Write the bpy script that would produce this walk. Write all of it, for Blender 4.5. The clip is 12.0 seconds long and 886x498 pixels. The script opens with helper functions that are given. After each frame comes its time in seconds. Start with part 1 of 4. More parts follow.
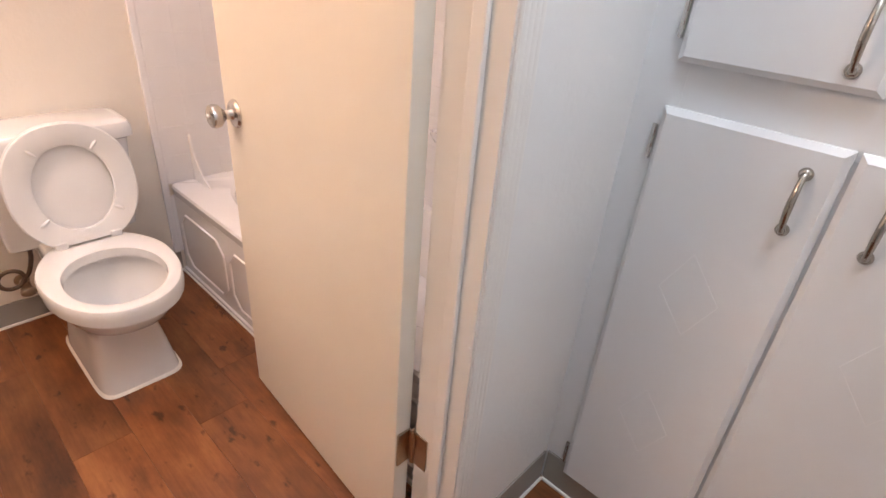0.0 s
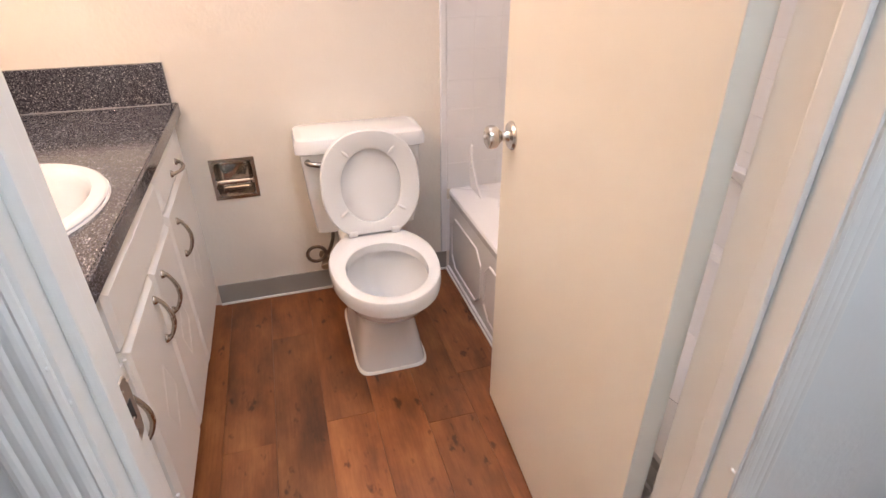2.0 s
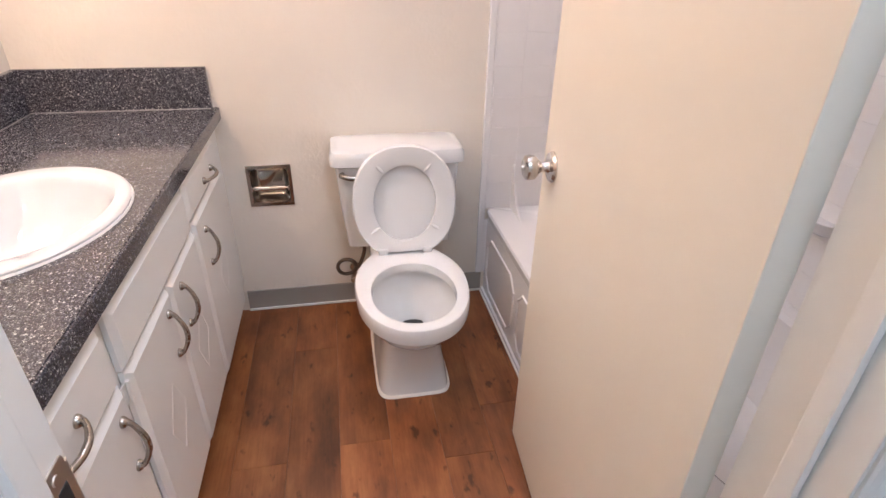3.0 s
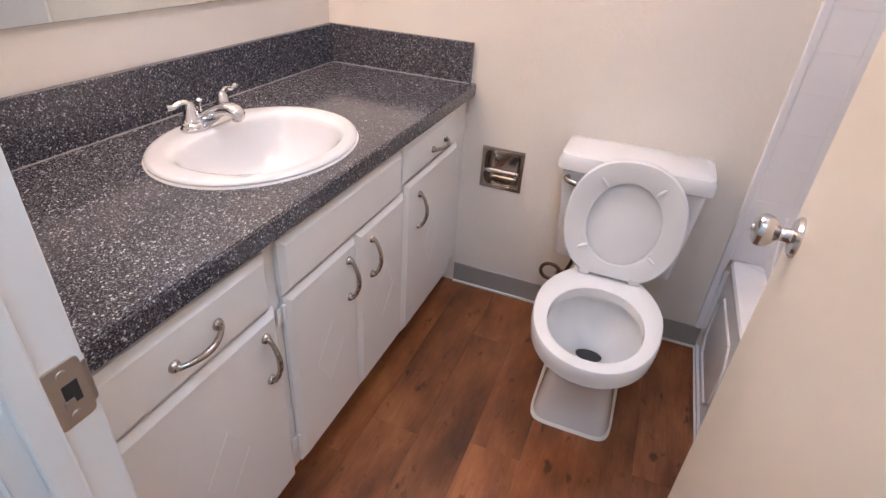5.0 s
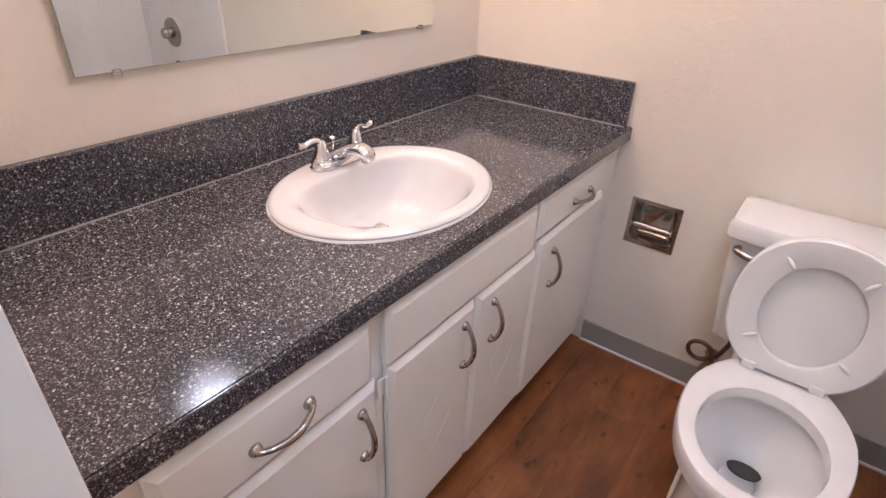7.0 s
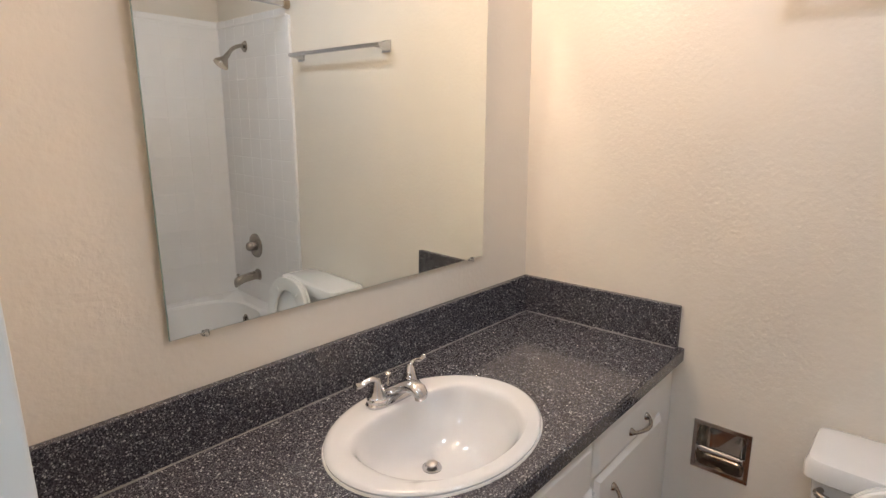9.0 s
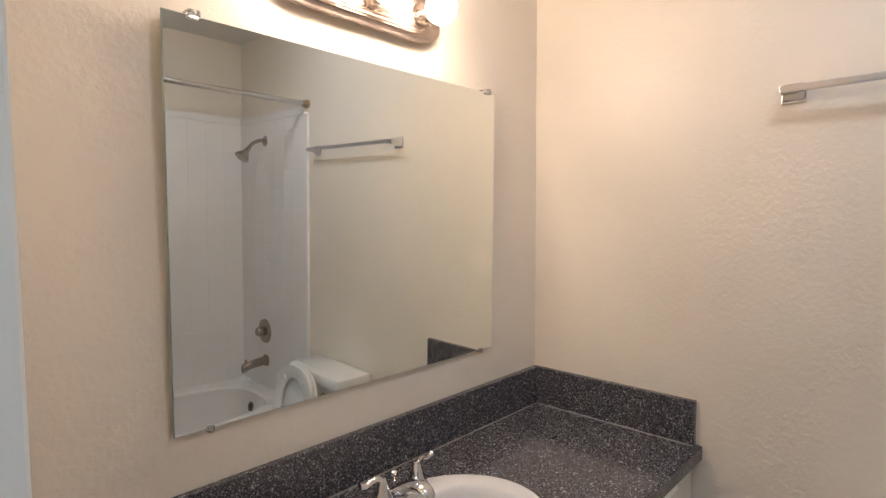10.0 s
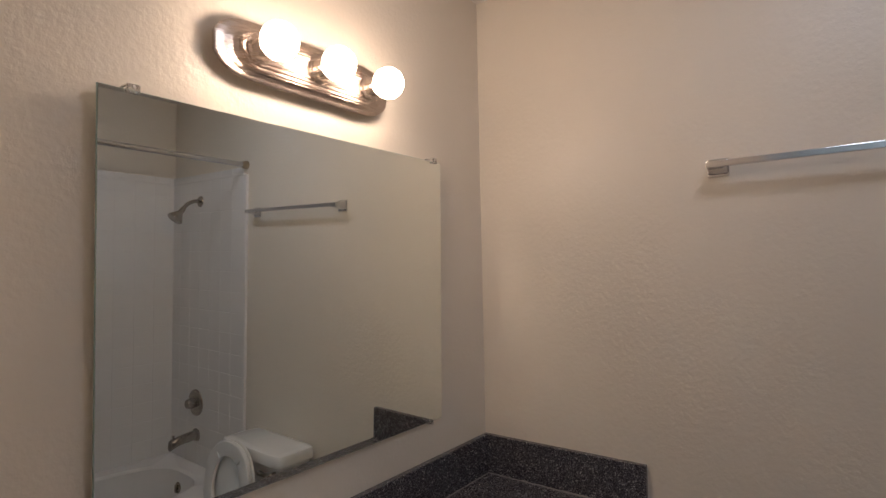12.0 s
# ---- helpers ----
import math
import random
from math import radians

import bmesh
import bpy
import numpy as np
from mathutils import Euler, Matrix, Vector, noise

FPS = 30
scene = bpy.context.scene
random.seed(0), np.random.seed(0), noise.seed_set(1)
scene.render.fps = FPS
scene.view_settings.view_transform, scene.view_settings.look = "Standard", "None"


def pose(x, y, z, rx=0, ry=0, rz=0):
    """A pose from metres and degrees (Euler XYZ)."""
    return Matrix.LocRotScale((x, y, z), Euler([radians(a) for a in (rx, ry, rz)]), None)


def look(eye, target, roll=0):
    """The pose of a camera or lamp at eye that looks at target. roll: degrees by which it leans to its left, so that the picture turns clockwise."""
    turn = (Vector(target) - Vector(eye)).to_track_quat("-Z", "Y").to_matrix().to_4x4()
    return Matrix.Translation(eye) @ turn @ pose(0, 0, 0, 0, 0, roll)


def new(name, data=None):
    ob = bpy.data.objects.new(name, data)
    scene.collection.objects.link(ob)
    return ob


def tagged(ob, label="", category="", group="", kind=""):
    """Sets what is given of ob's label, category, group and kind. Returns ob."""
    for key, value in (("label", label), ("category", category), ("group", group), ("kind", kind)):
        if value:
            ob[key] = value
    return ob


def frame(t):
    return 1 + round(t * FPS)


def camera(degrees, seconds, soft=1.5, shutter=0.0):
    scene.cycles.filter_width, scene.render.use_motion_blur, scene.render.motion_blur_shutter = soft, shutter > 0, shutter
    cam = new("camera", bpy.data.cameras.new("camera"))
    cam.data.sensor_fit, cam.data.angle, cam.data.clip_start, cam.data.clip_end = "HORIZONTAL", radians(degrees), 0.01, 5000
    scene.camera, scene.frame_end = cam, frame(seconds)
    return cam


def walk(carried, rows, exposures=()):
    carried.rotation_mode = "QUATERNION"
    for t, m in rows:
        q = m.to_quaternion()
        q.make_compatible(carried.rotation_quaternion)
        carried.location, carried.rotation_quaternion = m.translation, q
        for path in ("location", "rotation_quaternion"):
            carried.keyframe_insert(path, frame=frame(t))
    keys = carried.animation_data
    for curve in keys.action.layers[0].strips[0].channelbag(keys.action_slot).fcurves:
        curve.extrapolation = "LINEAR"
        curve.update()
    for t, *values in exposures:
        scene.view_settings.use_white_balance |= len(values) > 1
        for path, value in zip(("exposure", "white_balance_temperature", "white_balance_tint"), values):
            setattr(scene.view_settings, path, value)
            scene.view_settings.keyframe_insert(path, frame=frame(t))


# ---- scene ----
cam = camera(79.4, 12.0)
PATH = [
    (0, (2.01, 0.804, 1.232), (0.85, 2.105, 0.251), 4.9),
    (0.5, (1.981, 0.826, 1.232), (0.651, 1.836, 0.137), 4.3),
    (1, (1.966, 0.829, 1.217), (0.482, 1.586, 0.119), 1.7),
    (1.5, (1.947, 0.851, 1.239), (0.353, 1.429, 0.184), -0.7),
    (2, (1.917, 0.878, 1.243), (0.259, 1.376, 0.252), -0.3),
    (2.5, (1.871, 0.899, 1.258), (0.189, 1.349, 0.275), 0.5),
    (4.5, (1.75, 1.08, 1.258), (0.057, 0.756, 0.244), 3.2),
    (5, (1.718, 1.099, 1.251), (0.114, 0.522, 0.206), 4.1),
    (5.5, (1.681, 1.098, 1.243), (0.187, 0.314, 0.168), 4.3),
    (6, (1.64, 1.081, 1.238), (0.236, 0.18, 0.136), 4.3),
    (6.5, (1.6, 1.048, 1.24), (0.222, 0.096, 0.147), 3.8),
    (7, (1.559, 1.011, 1.26), (0.156, 0.007, 0.249), 2.4),
    (9, (1.552, 1.022, 1.417), (0.113, -0.292, 0.995), -0.4),
    (9.5, (1.559, 1.027, 1.427), (0.117, -0.321, 1.165), -0.5),
    (10, (1.561, 1.034, 1.447), (0.118, -0.33, 1.326), -0.3),
    (10.5, (1.563, 1.035, 1.469), (0.102, -0.315, 1.455), -0.3),
    (11, (1.566, 1.014, 1.49), (0.068, -0.289, 1.541), -0.7),
    (11.5, (1.567, 1.01, 1.499), (0.031, -0.247, 1.576), -0.9),
    (12, (1.563, 1.005, 1.494), (-0.024, -0.186, 1.563), -1.1),
]
EXPOSURES = [(0, 1.94, 8000, 37), (1.5, 1.99, 7650, 34), (2.5, 1.92, 7000, 30), (4.5, 1.72, 6350, 29), (5.5, 1.66, 6450, 32), (7.0, 1.56, 6700, 34), (9.0, 1.1, 6800, 20), (9.5, 0.97, 6800, 20), (10.5, 0.44, 6800, 21), (11.2, -0.02, 6800, 22), (12, -0.28, 6800, 23)]
walk(cam, [(t, look(eye, target, roll)) for t, eye, target, roll in PATH], EXPOSURES)

# ---- light: sky outside, lit bulbs and ceiling domes inside ----
scene.cycles.blur_glossy, scene.cycles.caustics_reflective, scene.cycles.sample_clamp_indirect = 0.0, True, 25.0
world = bpy.data.worlds.new("world")
scene.world = world
world.use_nodes = True
wn = world.node_tree.nodes
sky = wn.new("ShaderNodeTexSky")
sky.sky_type, sky.sun_disc = "NISHITA", False
sky.sun_elevation, sky.sun_rotation = radians(40), radians(120)
world.node_tree.links.new(sky.outputs["Color"], wn["Background"].inputs["Color"])
wn["Background"].inputs["Strength"].default_value = 0.1

BULB_POWER = 29.3
PANEL_POWER = 21.5
HALL_POWER = 16.4


# ---- materials ----
def nodes_of(name):
    m = bpy.data.materials.new(name)
    m.use_nodes = True
    t = m.node_tree
    return m, t.nodes, t.links, t.nodes["Principled BSDF"]


def ramp(n, l, src, stops):
    r = n.new("ShaderNodeValToRGB")
    e = r.color_ramp.elements
    while len(e) < len(stops):
        e.new(0.5)
    for el, (p, c) in zip(e, stops):
        el.position, el.color = p, (*c, 1)
    l.new(src, r.inputs["Fac"])
    return r.outputs["Color"]


def place(n, l, scale=(1, 1, 1), source="Position"):
    g = n.new("ShaderNodeNewGeometry")
    m = n.new("ShaderNodeMapping")
    m.inputs["Scale"].default_value = scale
    l.new(g.outputs[source], m.inputs["Vector"])
    return m.outputs["Vector"]


def grain(n, l, vec, scale, detail=3.0, rough=0.5):
    t = n.new("ShaderNodeTexNoise")
    t.inputs["Scale"].default_value, t.inputs["Detail"].default_value = scale, detail
    t.inputs["Roughness"].default_value = rough
    l.new(vec, t.inputs["Vector"])
    return t.outputs["Fac"]


def relief(n, l, bsdf, height, strength, distance):
    b = n.new("ShaderNodeBump")
    b.inputs["Strength"].default_value, b.inputs["Distance"].default_value = strength, distance
    l.new(height, b.inputs["Height"])
    l.new(b.outputs["Normal"], bsdf.inputs["Normal"])


def paint(name, colour, rough, size=90.0, strength=0.25, depth=0.002, spread=0.05, coat=0.0):
    """Painted or moulded surface: colour drifts a little, fine relief of the given grain."""
    m, n, l, b = nodes_of(name)
    v = place(n, l)
    lo = tuple(c * (1 - spread) for c in colour)
    hi = tuple(min(1, c * (1 + spread * 0.6)) for c in colour)
    l.new(ramp(n, l, grain(n, l, v, 2.3, 4), [(0.3, lo), (0.7, hi)]), b.inputs["Base Color"])
    b.inputs["Roughness"].default_value = rough
    b.inputs["Coat Weight"].default_value = coat
    relief(n, l, b, grain(n, l, v, size, 3, 0.55), strength, depth)
    return m


def metal(name, colour, rough, brushed=(60, 60, 60), strength=0.03):
    m, n, l, b = nodes_of(name)
    v = place(n, l, brushed)
    b.inputs["Base Color"].default_value, b.inputs["Metallic"].default_value = (*colour, 1), 1.0
    f = grain(n, l, v, 4.0, 3)
    r = n.new("ShaderNodeMapRange")
    r.inputs["To Min"].default_value, r.inputs["To Max"].default_value = rough * 0.7, rough * 1.4
    l.new(f, r.inputs["Value"])
    l.new(r.outputs["Result"], b.inputs["Roughness"])
    relief(n, l, b, f, strength, 0.001)
    return m


def plank_wood():
    m, n, l, b = nodes_of("plank_wood")
    g = n.new("ShaderNodeNewGeometry")
    info = n.new("ShaderNodeObjectInfo")
    shift = n.new("ShaderNodeVectorMath")
    shift.operation = "MULTIPLY_ADD"
    comb = n.new("ShaderNodeCombineXYZ")
    l.new(info.outputs["Random"], comb.inputs["X"])
    l.new(info.outputs["Random"], comb.inputs["Z"])
    l.new(comb.outputs["Vector"], shift.inputs[0])
    shift.inputs[1].default_value = (7.0, 7.0, 19.0)
    l.new(g.outputs["Position"], shift.inputs[2])

    def stretch(sx, sy):
        mp = n.new("ShaderNodeMapping")
        mp.inputs["Scale"].default_value = (sx, sy, 1)
        l.new(shift.outputs["Vector"], mp.inputs["Vector"])
        return mp.outputs["Vector"]
    broad = grain(n, l, stretch(3.0, 8.0), 1.0, 6, 0.62)
    fine = grain(n, l, stretch(9.0, 150.0), 1.0, 4, 0.6)
    knots = grain(n, l, stretch(16.0, 30.0), 1.0, 3, 0.5)
    base = ramp(n, l, broad, [(0.28, (0.115, 0.034, 0.011)), (0.5, (0.270, 0.087, 0.027)), (0.72, (0.43, 0.160, 0.052))])
    line = ramp(n, l, fine, [(0.3, (0.83, 0.80, 0.77)), (0.62, (1, 1, 1))])
    spot = ramp(n, l, knots, [(0.27, (0.38, 0.32, 0.3)), (0.36, (1, 1, 1))])
    tone = n.new("ShaderNodeMapRange")
    tone.inputs["To Min"].default_value, tone.inputs["To Max"].default_value = 0.76, 1.14
    l.new(info.outputs["Random"], tone.inputs["Value"])
    out = base
    for c in (line, spot, tone.outputs["Result"]):
        mix = n.new("ShaderNodeMix")
        mix.data_type, mix.blend_type = "RGBA", "MULTIPLY"
        mix.inputs["Factor"].default_value = 1.0
        l.new(out, mix.inputs["A"])
        l.new(c, mix.inputs["B"])
        out = mix.outputs["Result"]
    l.new(out, b.inputs["Base Color"])
    b.inputs["Roughness"].default_value = 0.42
    relief(n, l, b, fine, 0.12, 0.001)
    return m


def speckled_laminate():
    m, n, l, b = nodes_of("speckled_laminate")
    v = place(n, l)
    out = ramp(n, l, grain(n, l, v, 260, 3, 0.6), [(0.36, (0.015, 0.0145, 0.019)), (0.54, (0.050, 0.047, 0.058)), (0.72, (0.112, 0.107, 0.122))])
    for scale, low, high, colour in ((540.0, 0.86, 0.89, (0.14, 0.14, 0.16)), (660.0, 0.925, 0.945, (0.27, 0.27, 0.28)), (430.0, 0.966, 0.976, (0.40, 0.40, 0.41)), (330.0, 0.982, 0.988, (0.45, 0.45, 0.45))):
        vo = n.new("ShaderNodeTexVoronoi")
        vo.inputs["Scale"].default_value = scale
        l.new(v, vo.inputs["Vector"])
        sep = n.new("ShaderNodeSeparateColor")
        l.new(vo.outputs["Color"], sep.inputs["Color"])
        mr = n.new("ShaderNodeMapRange")
        mr.inputs["From Min"].default_value, mr.inputs["From Max"].default_value = low, high
        l.new(sep.outputs["Red"], mr.inputs["Value"])
        mix = n.new("ShaderNodeMix")
        mix.data_type = "RGBA"
        l.new(mr.outputs["Result"], mix.inputs["Factor"])
        l.new(out, mix.inputs["A"])
        mix.inputs["B"].default_value = (*colour, 1)
        out = mix.outputs["Result"]
    l.new(out, b.inputs["Base Color"])
    b.inputs["Roughness"].default_value = 0.11
    relief(n, l, b, grain(n, l, v, 300, 2), 0.11, 0.0010)
    return m


def plain(name, colour, rough=0.5, **more):
    m, n, l, b = nodes_of(name)
    b.inputs["Base Color"].default_value, b.inputs["Roughness"].default_value = (*colour, 1), rough
    for key, value in more.items():
        b.inputs[key.replace("_", " ")].default_value = value
    return m


WALL = paint("wall_paint", (0.79, 0.725, 0.64), 0.42, 72, 0.30, 0.004, 0.025)
CEIL = paint("ceiling_paint", (0.82, 0.80, 0.76), 0.8, 40, 0.5, 0.006)
HALLWALL = paint("hall_paint", (0.78, 0.78, 0.76), 0.5, 70, 0.3, 0.003, 0.02)
TRIM = paint("trim_gloss_paint", (0.80, 0.78, 0.74), 0.28, 35, 0.18, 0.003, 0.03)
DOORPAINT = paint("door_paint", (0.80, 0.74, 0.64), 0.38, 25, 0.08, 0.003, 0.02)
CABPAINT = paint("cabinet_paint", (0.80, 0.78, 0.74), 0.33, 28, 0.14, 0.003, 0.03)
HALLCAB = paint("closet_paint", (0.78, 0.79, 0.79), 0.35, 28, 0.14, 0.003, 0.03)
PORCELAIN = paint("porcelain", (0.73, 0.725, 0.715), 0.07, 6, 0.02, 0.002, 0.015, 0.5)
# darker porcelain copy: shade put into the colour where the bulbs overexpose the basin
DIMPORCELAIN = paint("dimmed_basin_ceramic", (0.62, 0.615, 0.615), 0.07, 6, 0.02, 0.002, 0.015, 0.5)
SEATPLASTIC = paint("seat_plastic", (0.77, 0.76, 0.745), 0.22, 30, 0.02, 0.001, 0.015)
ACRYLIC = paint("white_acrylic", (0.84, 0.83, 0.83), 0.16, 10, 0.03, 0.002, 0.02)
WOOD = plank_wood()
SUBFLOOR = plain("joint_dark", (0.075, 0.033, 0.016), 0.8)
LAMINATE = speckled_laminate()
CAULK = paint("caulk_bead", (0.20, 0.195, 0.195), 0.06, 90, 0.6, 0.004)
WHITECAULK = paint("white_caulk", (0.80, 0.78, 0.74), 0.35, 80, 0.6, 0.004)
VINYL = paint("vinyl_base", (0.33, 0.31, 0.275), 0.42, 60, 0.15, 0.002)
CHROME = metal("chrome", (0.62, 0.62, 0.63), 0.11, (20, 20, 20), 0.01)
SATIN = metal("satin_chrome", (0.60, 0.575, 0.55), 0.20, (40, 40, 40), 0.03)
PEWTER = metal("pewter", (0.40, 0.36, 0.32), 0.24, (40, 40, 40), 0.05)
NICKEL = metal("brushed_nickel", (0.53, 0.445, 0.39), 0.27, (6, 6, 400), 0.05)
STEEL = metal("brushed_steel", (0.50, 0.47, 0.44), 0.32, (6, 6, 300), 0.05)
AGED = metal("aged_brass", (0.42, 0.33, 0.24), 0.3, (40, 40, 40), 0.08)
# aged chrome of the roll holder; also chrome darkened in place of reflections
DARKCHROME = metal("dulled_darkened_chrome", (0.46, 0.42, 0.38), 0.14, (20, 20, 20), 0.02)
BRAID = metal("braided_hose", (0.19, 0.14, 0.105), 0.4, (700, 700, 700), 0.5)
# near-black for solid pieces that paint the shade inside holes
HOLESHADE = plain("hole_shade_paint", (0.02, 0.02, 0.02), 0.7)
MIRROR = plain("mirror_silver", (0.88, 0.92, 0.89), 0.0, Metallic=1.0)
MIRROREDGE = plain("mirror_edge", (0.30, 0.40, 0.37), 0.15)
CLEAR = plain("clear_plastic", (0.9, 0.9, 0.9), 0.08, Transmission_Weight=0.85, IOR=1.46)
WATER = plain("bowl_water", (0.75, 0.78, 0.78), 0.02, Transmission_Weight=0.9, IOR=1.33)
FILAMENT = plain("filament_glow", (1, 1, 1), 0.3, Emission_Color=(1.0, 0.83, 0.62, 1), Emission_Strength=BULB_POWER * 3.2)


def glowing_globe():
    """Lightly frosted clear globe: glows itself and lets the filament's light through."""
    m, n, l, b = nodes_of("bulb_glow")
    add, clear, glow = n.new("ShaderNodeAddShader"), n.new("ShaderNodeBsdfTransparent"), n.new("ShaderNodeEmission")
    glow.inputs["Color"].default_value, glow.inputs["Strength"].default_value = (1.0, 0.83, 0.62, 1), BULB_POWER * 0.42
    l.new(clear.outputs[0], add.inputs[0])
    l.new(glow.outputs[0], add.inputs[1])
    out = next(x for x in n if x.type == "OUTPUT_MATERIAL")
    l.new(add.outputs[0], out.inputs["Surface"])
    n.remove(b)
    return m


BULB = glowing_globe()

PANEL = plain("panel_glow", (1, 1, 1), 0.4, Emission_Color=(0.72, 0.86, 1.0, 1), Emission_Strength=PANEL_POWER)
HALLGLOW = plain("hall_glow", (1, 1, 1), 0.4, Emission_Color=(0.55, 0.82, 1.0, 1), Emission_Strength=HALL_POWER)

# ---- mesh tools ----
ORIG = {}


def part(name, bm, material, parent=None, label="", smooth=False):
    """Link a bmesh, modelled in world metres, as one mesh object under a thing or a part."""
    o = ORIG.get(parent, Vector((0, 0, 0)))
    bmesh.ops.translate(bm, verts=bm.verts, vec=-o)
    me = bpy.data.meshes.new(name)
    bm.normal_update()
    bm.to_mesh(me)
    bm.free()
    if smooth:
        for p in me.polygons:
            p.use_smooth = True
        me.set_sharp_from_angle(angle=radians(38))
    me.materials.append(material)
    ob = new(name, me)
    ob.parent = parent
    ORIG[ob] = o
    if label:
        ob["label"] = label
    return ob


def thing(name, at, label, category, group="", kind=""):
    ob = new(name)
    ob.location = at
    ORIG[ob] = Vector(at)
    return tagged(ob, label, category, group, kind)


def solid(name, bm, material, label="", category="", kind="", group="", smooth=False, at=(0, 0, 0)):
    """A thing of one mesh, with its origin at `at`."""
    bmesh.ops.translate(bm, verts=bm.verts, vec=-Vector(at))
    ob = part(name, bm, material, None, "", smooth)
    ob.location = at
    ORIG[ob] = Vector(at)
    return tagged(ob, label, category, group, kind)


def box(x0, x1, y0, y1, z0, z1, bevel=0.0, seg=2, bm=None):
    b = bmesh.new()
    bmesh.ops.create_cube(b, size=1)
    for v in b.verts:
        v.co = Vector(((x0 + x1) / 2 + v.co.x * (x1 - x0), (y0 + y1) / 2 + v.co.y * (y1 - y0), (z0 + z1) / 2 + v.co.z * (z1 - z0)))
    if bevel:
        bmesh.ops.bevel(b, geom=b.edges[:], offset=bevel, segments=seg, profile=0.6, affect="EDGES")
    return merge(bm, b) if bm else b


def merge(bm, other):
    me = bpy.data.meshes.new("tmp")
    other.to_mesh(me)
    bm.from_mesh(me)
    other.free()
    bpy.data.meshes.remove(me)
    return bm


def loft(rings, close_first=True, close_last=True, bm=None, wrap=False):
    """Skin rings of points, each with the same count."""
    b = bm or bmesh.new()
    rows = [[b.verts.new(p) for p in ring] for ring in rings]
    k = len(rows[0])
    pairs = list(zip(rows, rows[1:])) + ([(rows[-1], rows[0])] if wrap else [])
    for r0, r1 in pairs:
        for i in range(k):
            b.faces.new((r0[i], r0[(i + 1) % k], r1[(i + 1) % k], r1[i]))
    if not wrap:
        if close_first:
            b.faces.new(rows[0][::-1])
        if close_last:
            b.faces.new(rows[-1])
    bmesh.ops.recalc_face_normals(b, faces=b.faces)
    return b


def oval(cx, cy, z, a, b, n=2.0, count=48):
    out = []
    for i in range(count):
        t = 2 * math.pi * i / count
        c, s = math.cos(t), math.sin(t)
        out.append(Vector((cx + a * math.copysign(abs(c) ** (2 / n), c), cy + b * math.copysign(abs(s) ** (2 / n), s), z)))
    return out


def lathe(profile, base, axis, count=28, bm=None):
    """Turn (radius, distance along axis) pairs round an axis."""
    axis = Vector(axis).normalized()
    u = axis.orthogonal().normalized()
    w = axis.cross(u)
    rings = [[Vector(base) + axis * d + (u * math.cos(2 * math.pi * i / count) + w * math.sin(2 * math.pi * i / count)) * max(r, 1e-4) for i in range(count)] for r, d in profile]
    b = loft(rings)
    return merge(bm, b) if bm else b


def smooth_path(points, steps=6):
    pts = [Vector(p) for p in points]
    out = []
    for i in range(len(pts) - 1):
        p0, p1, p2, p3 = pts[max(i - 1, 0)], pts[i], pts[i + 1], pts[min(i + 2, len(pts) - 1)]
        for k in range(steps):
            t = k / steps
            out.append(0.5 * (2 * p1 + (p2 - p0) * t + (2 * p0 - 5 * p1 + 4 * p2 - p3) * t * t + (3 * p1 - p0 - 3 * p2 + p3) * t ** 3))
    return out + [pts[-1]]


def tube(points, radius, count=12, bm=None, flat=1.0):
    """Sweep a round (or flattened) section along points; radius may be a list."""
    pts = [Vector(p) for p in points]
    rad = radius if isinstance(radius, (list, tuple)) else [radius] * len(pts)
    d0 = (pts[1] - pts[0]).normalized()
    u = d0.orthogonal().normalized()
    rings = []
    for i, p in enumerate(pts):
        d = (pts[min(i + 1, len(pts) - 1)] - pts[max(i - 1, 0)]).normalized()
        u = (u - d * u.dot(d)).normalized()
        w = d.cross(u)
        rings.append([p + (u * math.cos(2 * math.pi * k / count) + w * math.sin(2 * math.pi * k / count) * flat) * rad[i] for k in range(count)])
    b = loft(rings)
    return merge(bm, b) if bm else b


# ---- the room: plan ----
W, L, H = 1.528, 2.19, 2.42          # bathroom: toilet wall x = 0, vanity wall y = 0, back wall y = L
HX = 1.590                          # hall face of the door wall
HE, HS, HN = 2.56, -1.40, 1.750     # hall: east wall, south wall, front of the closet
OP0, OP1, OPZ = 0.718, 1.358, 2.03  # doorway
T = 0.10
TPY, TPZ, TPW = 0.680, 0.519, 0.068  # roll holder recess: centre and half size

# ---- structure ----
b = box(-T, 0, -T, TPY - TPW, 0, H)
box(-T, 0, TPY + TPW, L + T, 0, H, bm=b)
box(-T, 0, TPY - TPW, TPY + TPW, 0, TPZ - TPW, bm=b)
box(-T, 0, TPY - TPW, TPY + TPW, TPZ + TPW, H, bm=b)
box(-T - 0.02, -T, TPY - 0.2, TPY + 0.2, TPZ - 0.2, TPZ + 0.2, bm=b)
solid("wall_west", b, WALL, "cream orange-peel painted bathroom wall behind the toilet", "wall", "structure")
solid("wall_south", box(0, W, -T, 0, 0, H), WALL, "cream orange-peel painted wall behind the vanity", "wall", "structure")
solid("wall_north", box(0, W, L, L + T, 0, H), WALL, "cream painted wall above the bathtub surround", "wall", "structure")
J = 0.018
b = box(W, HX, HS, OP0 - J, 0, H)
box(W, HX, OP1 + J, L + T, 0, H, bm=b)
box(W, HX, OP0 - J, OP1 + J, OPZ + J, H, bm=b)
solid("wall_east", b, WALL, "painted partition wall with the bathroom doorway", "wall", "structure")
b = box(HX, HX + 0.004, HS, OP0 - J, 0, H)
box(HX, HX + 0.004, OP1 + J, HN + 0.5, 0, H, bm=b)
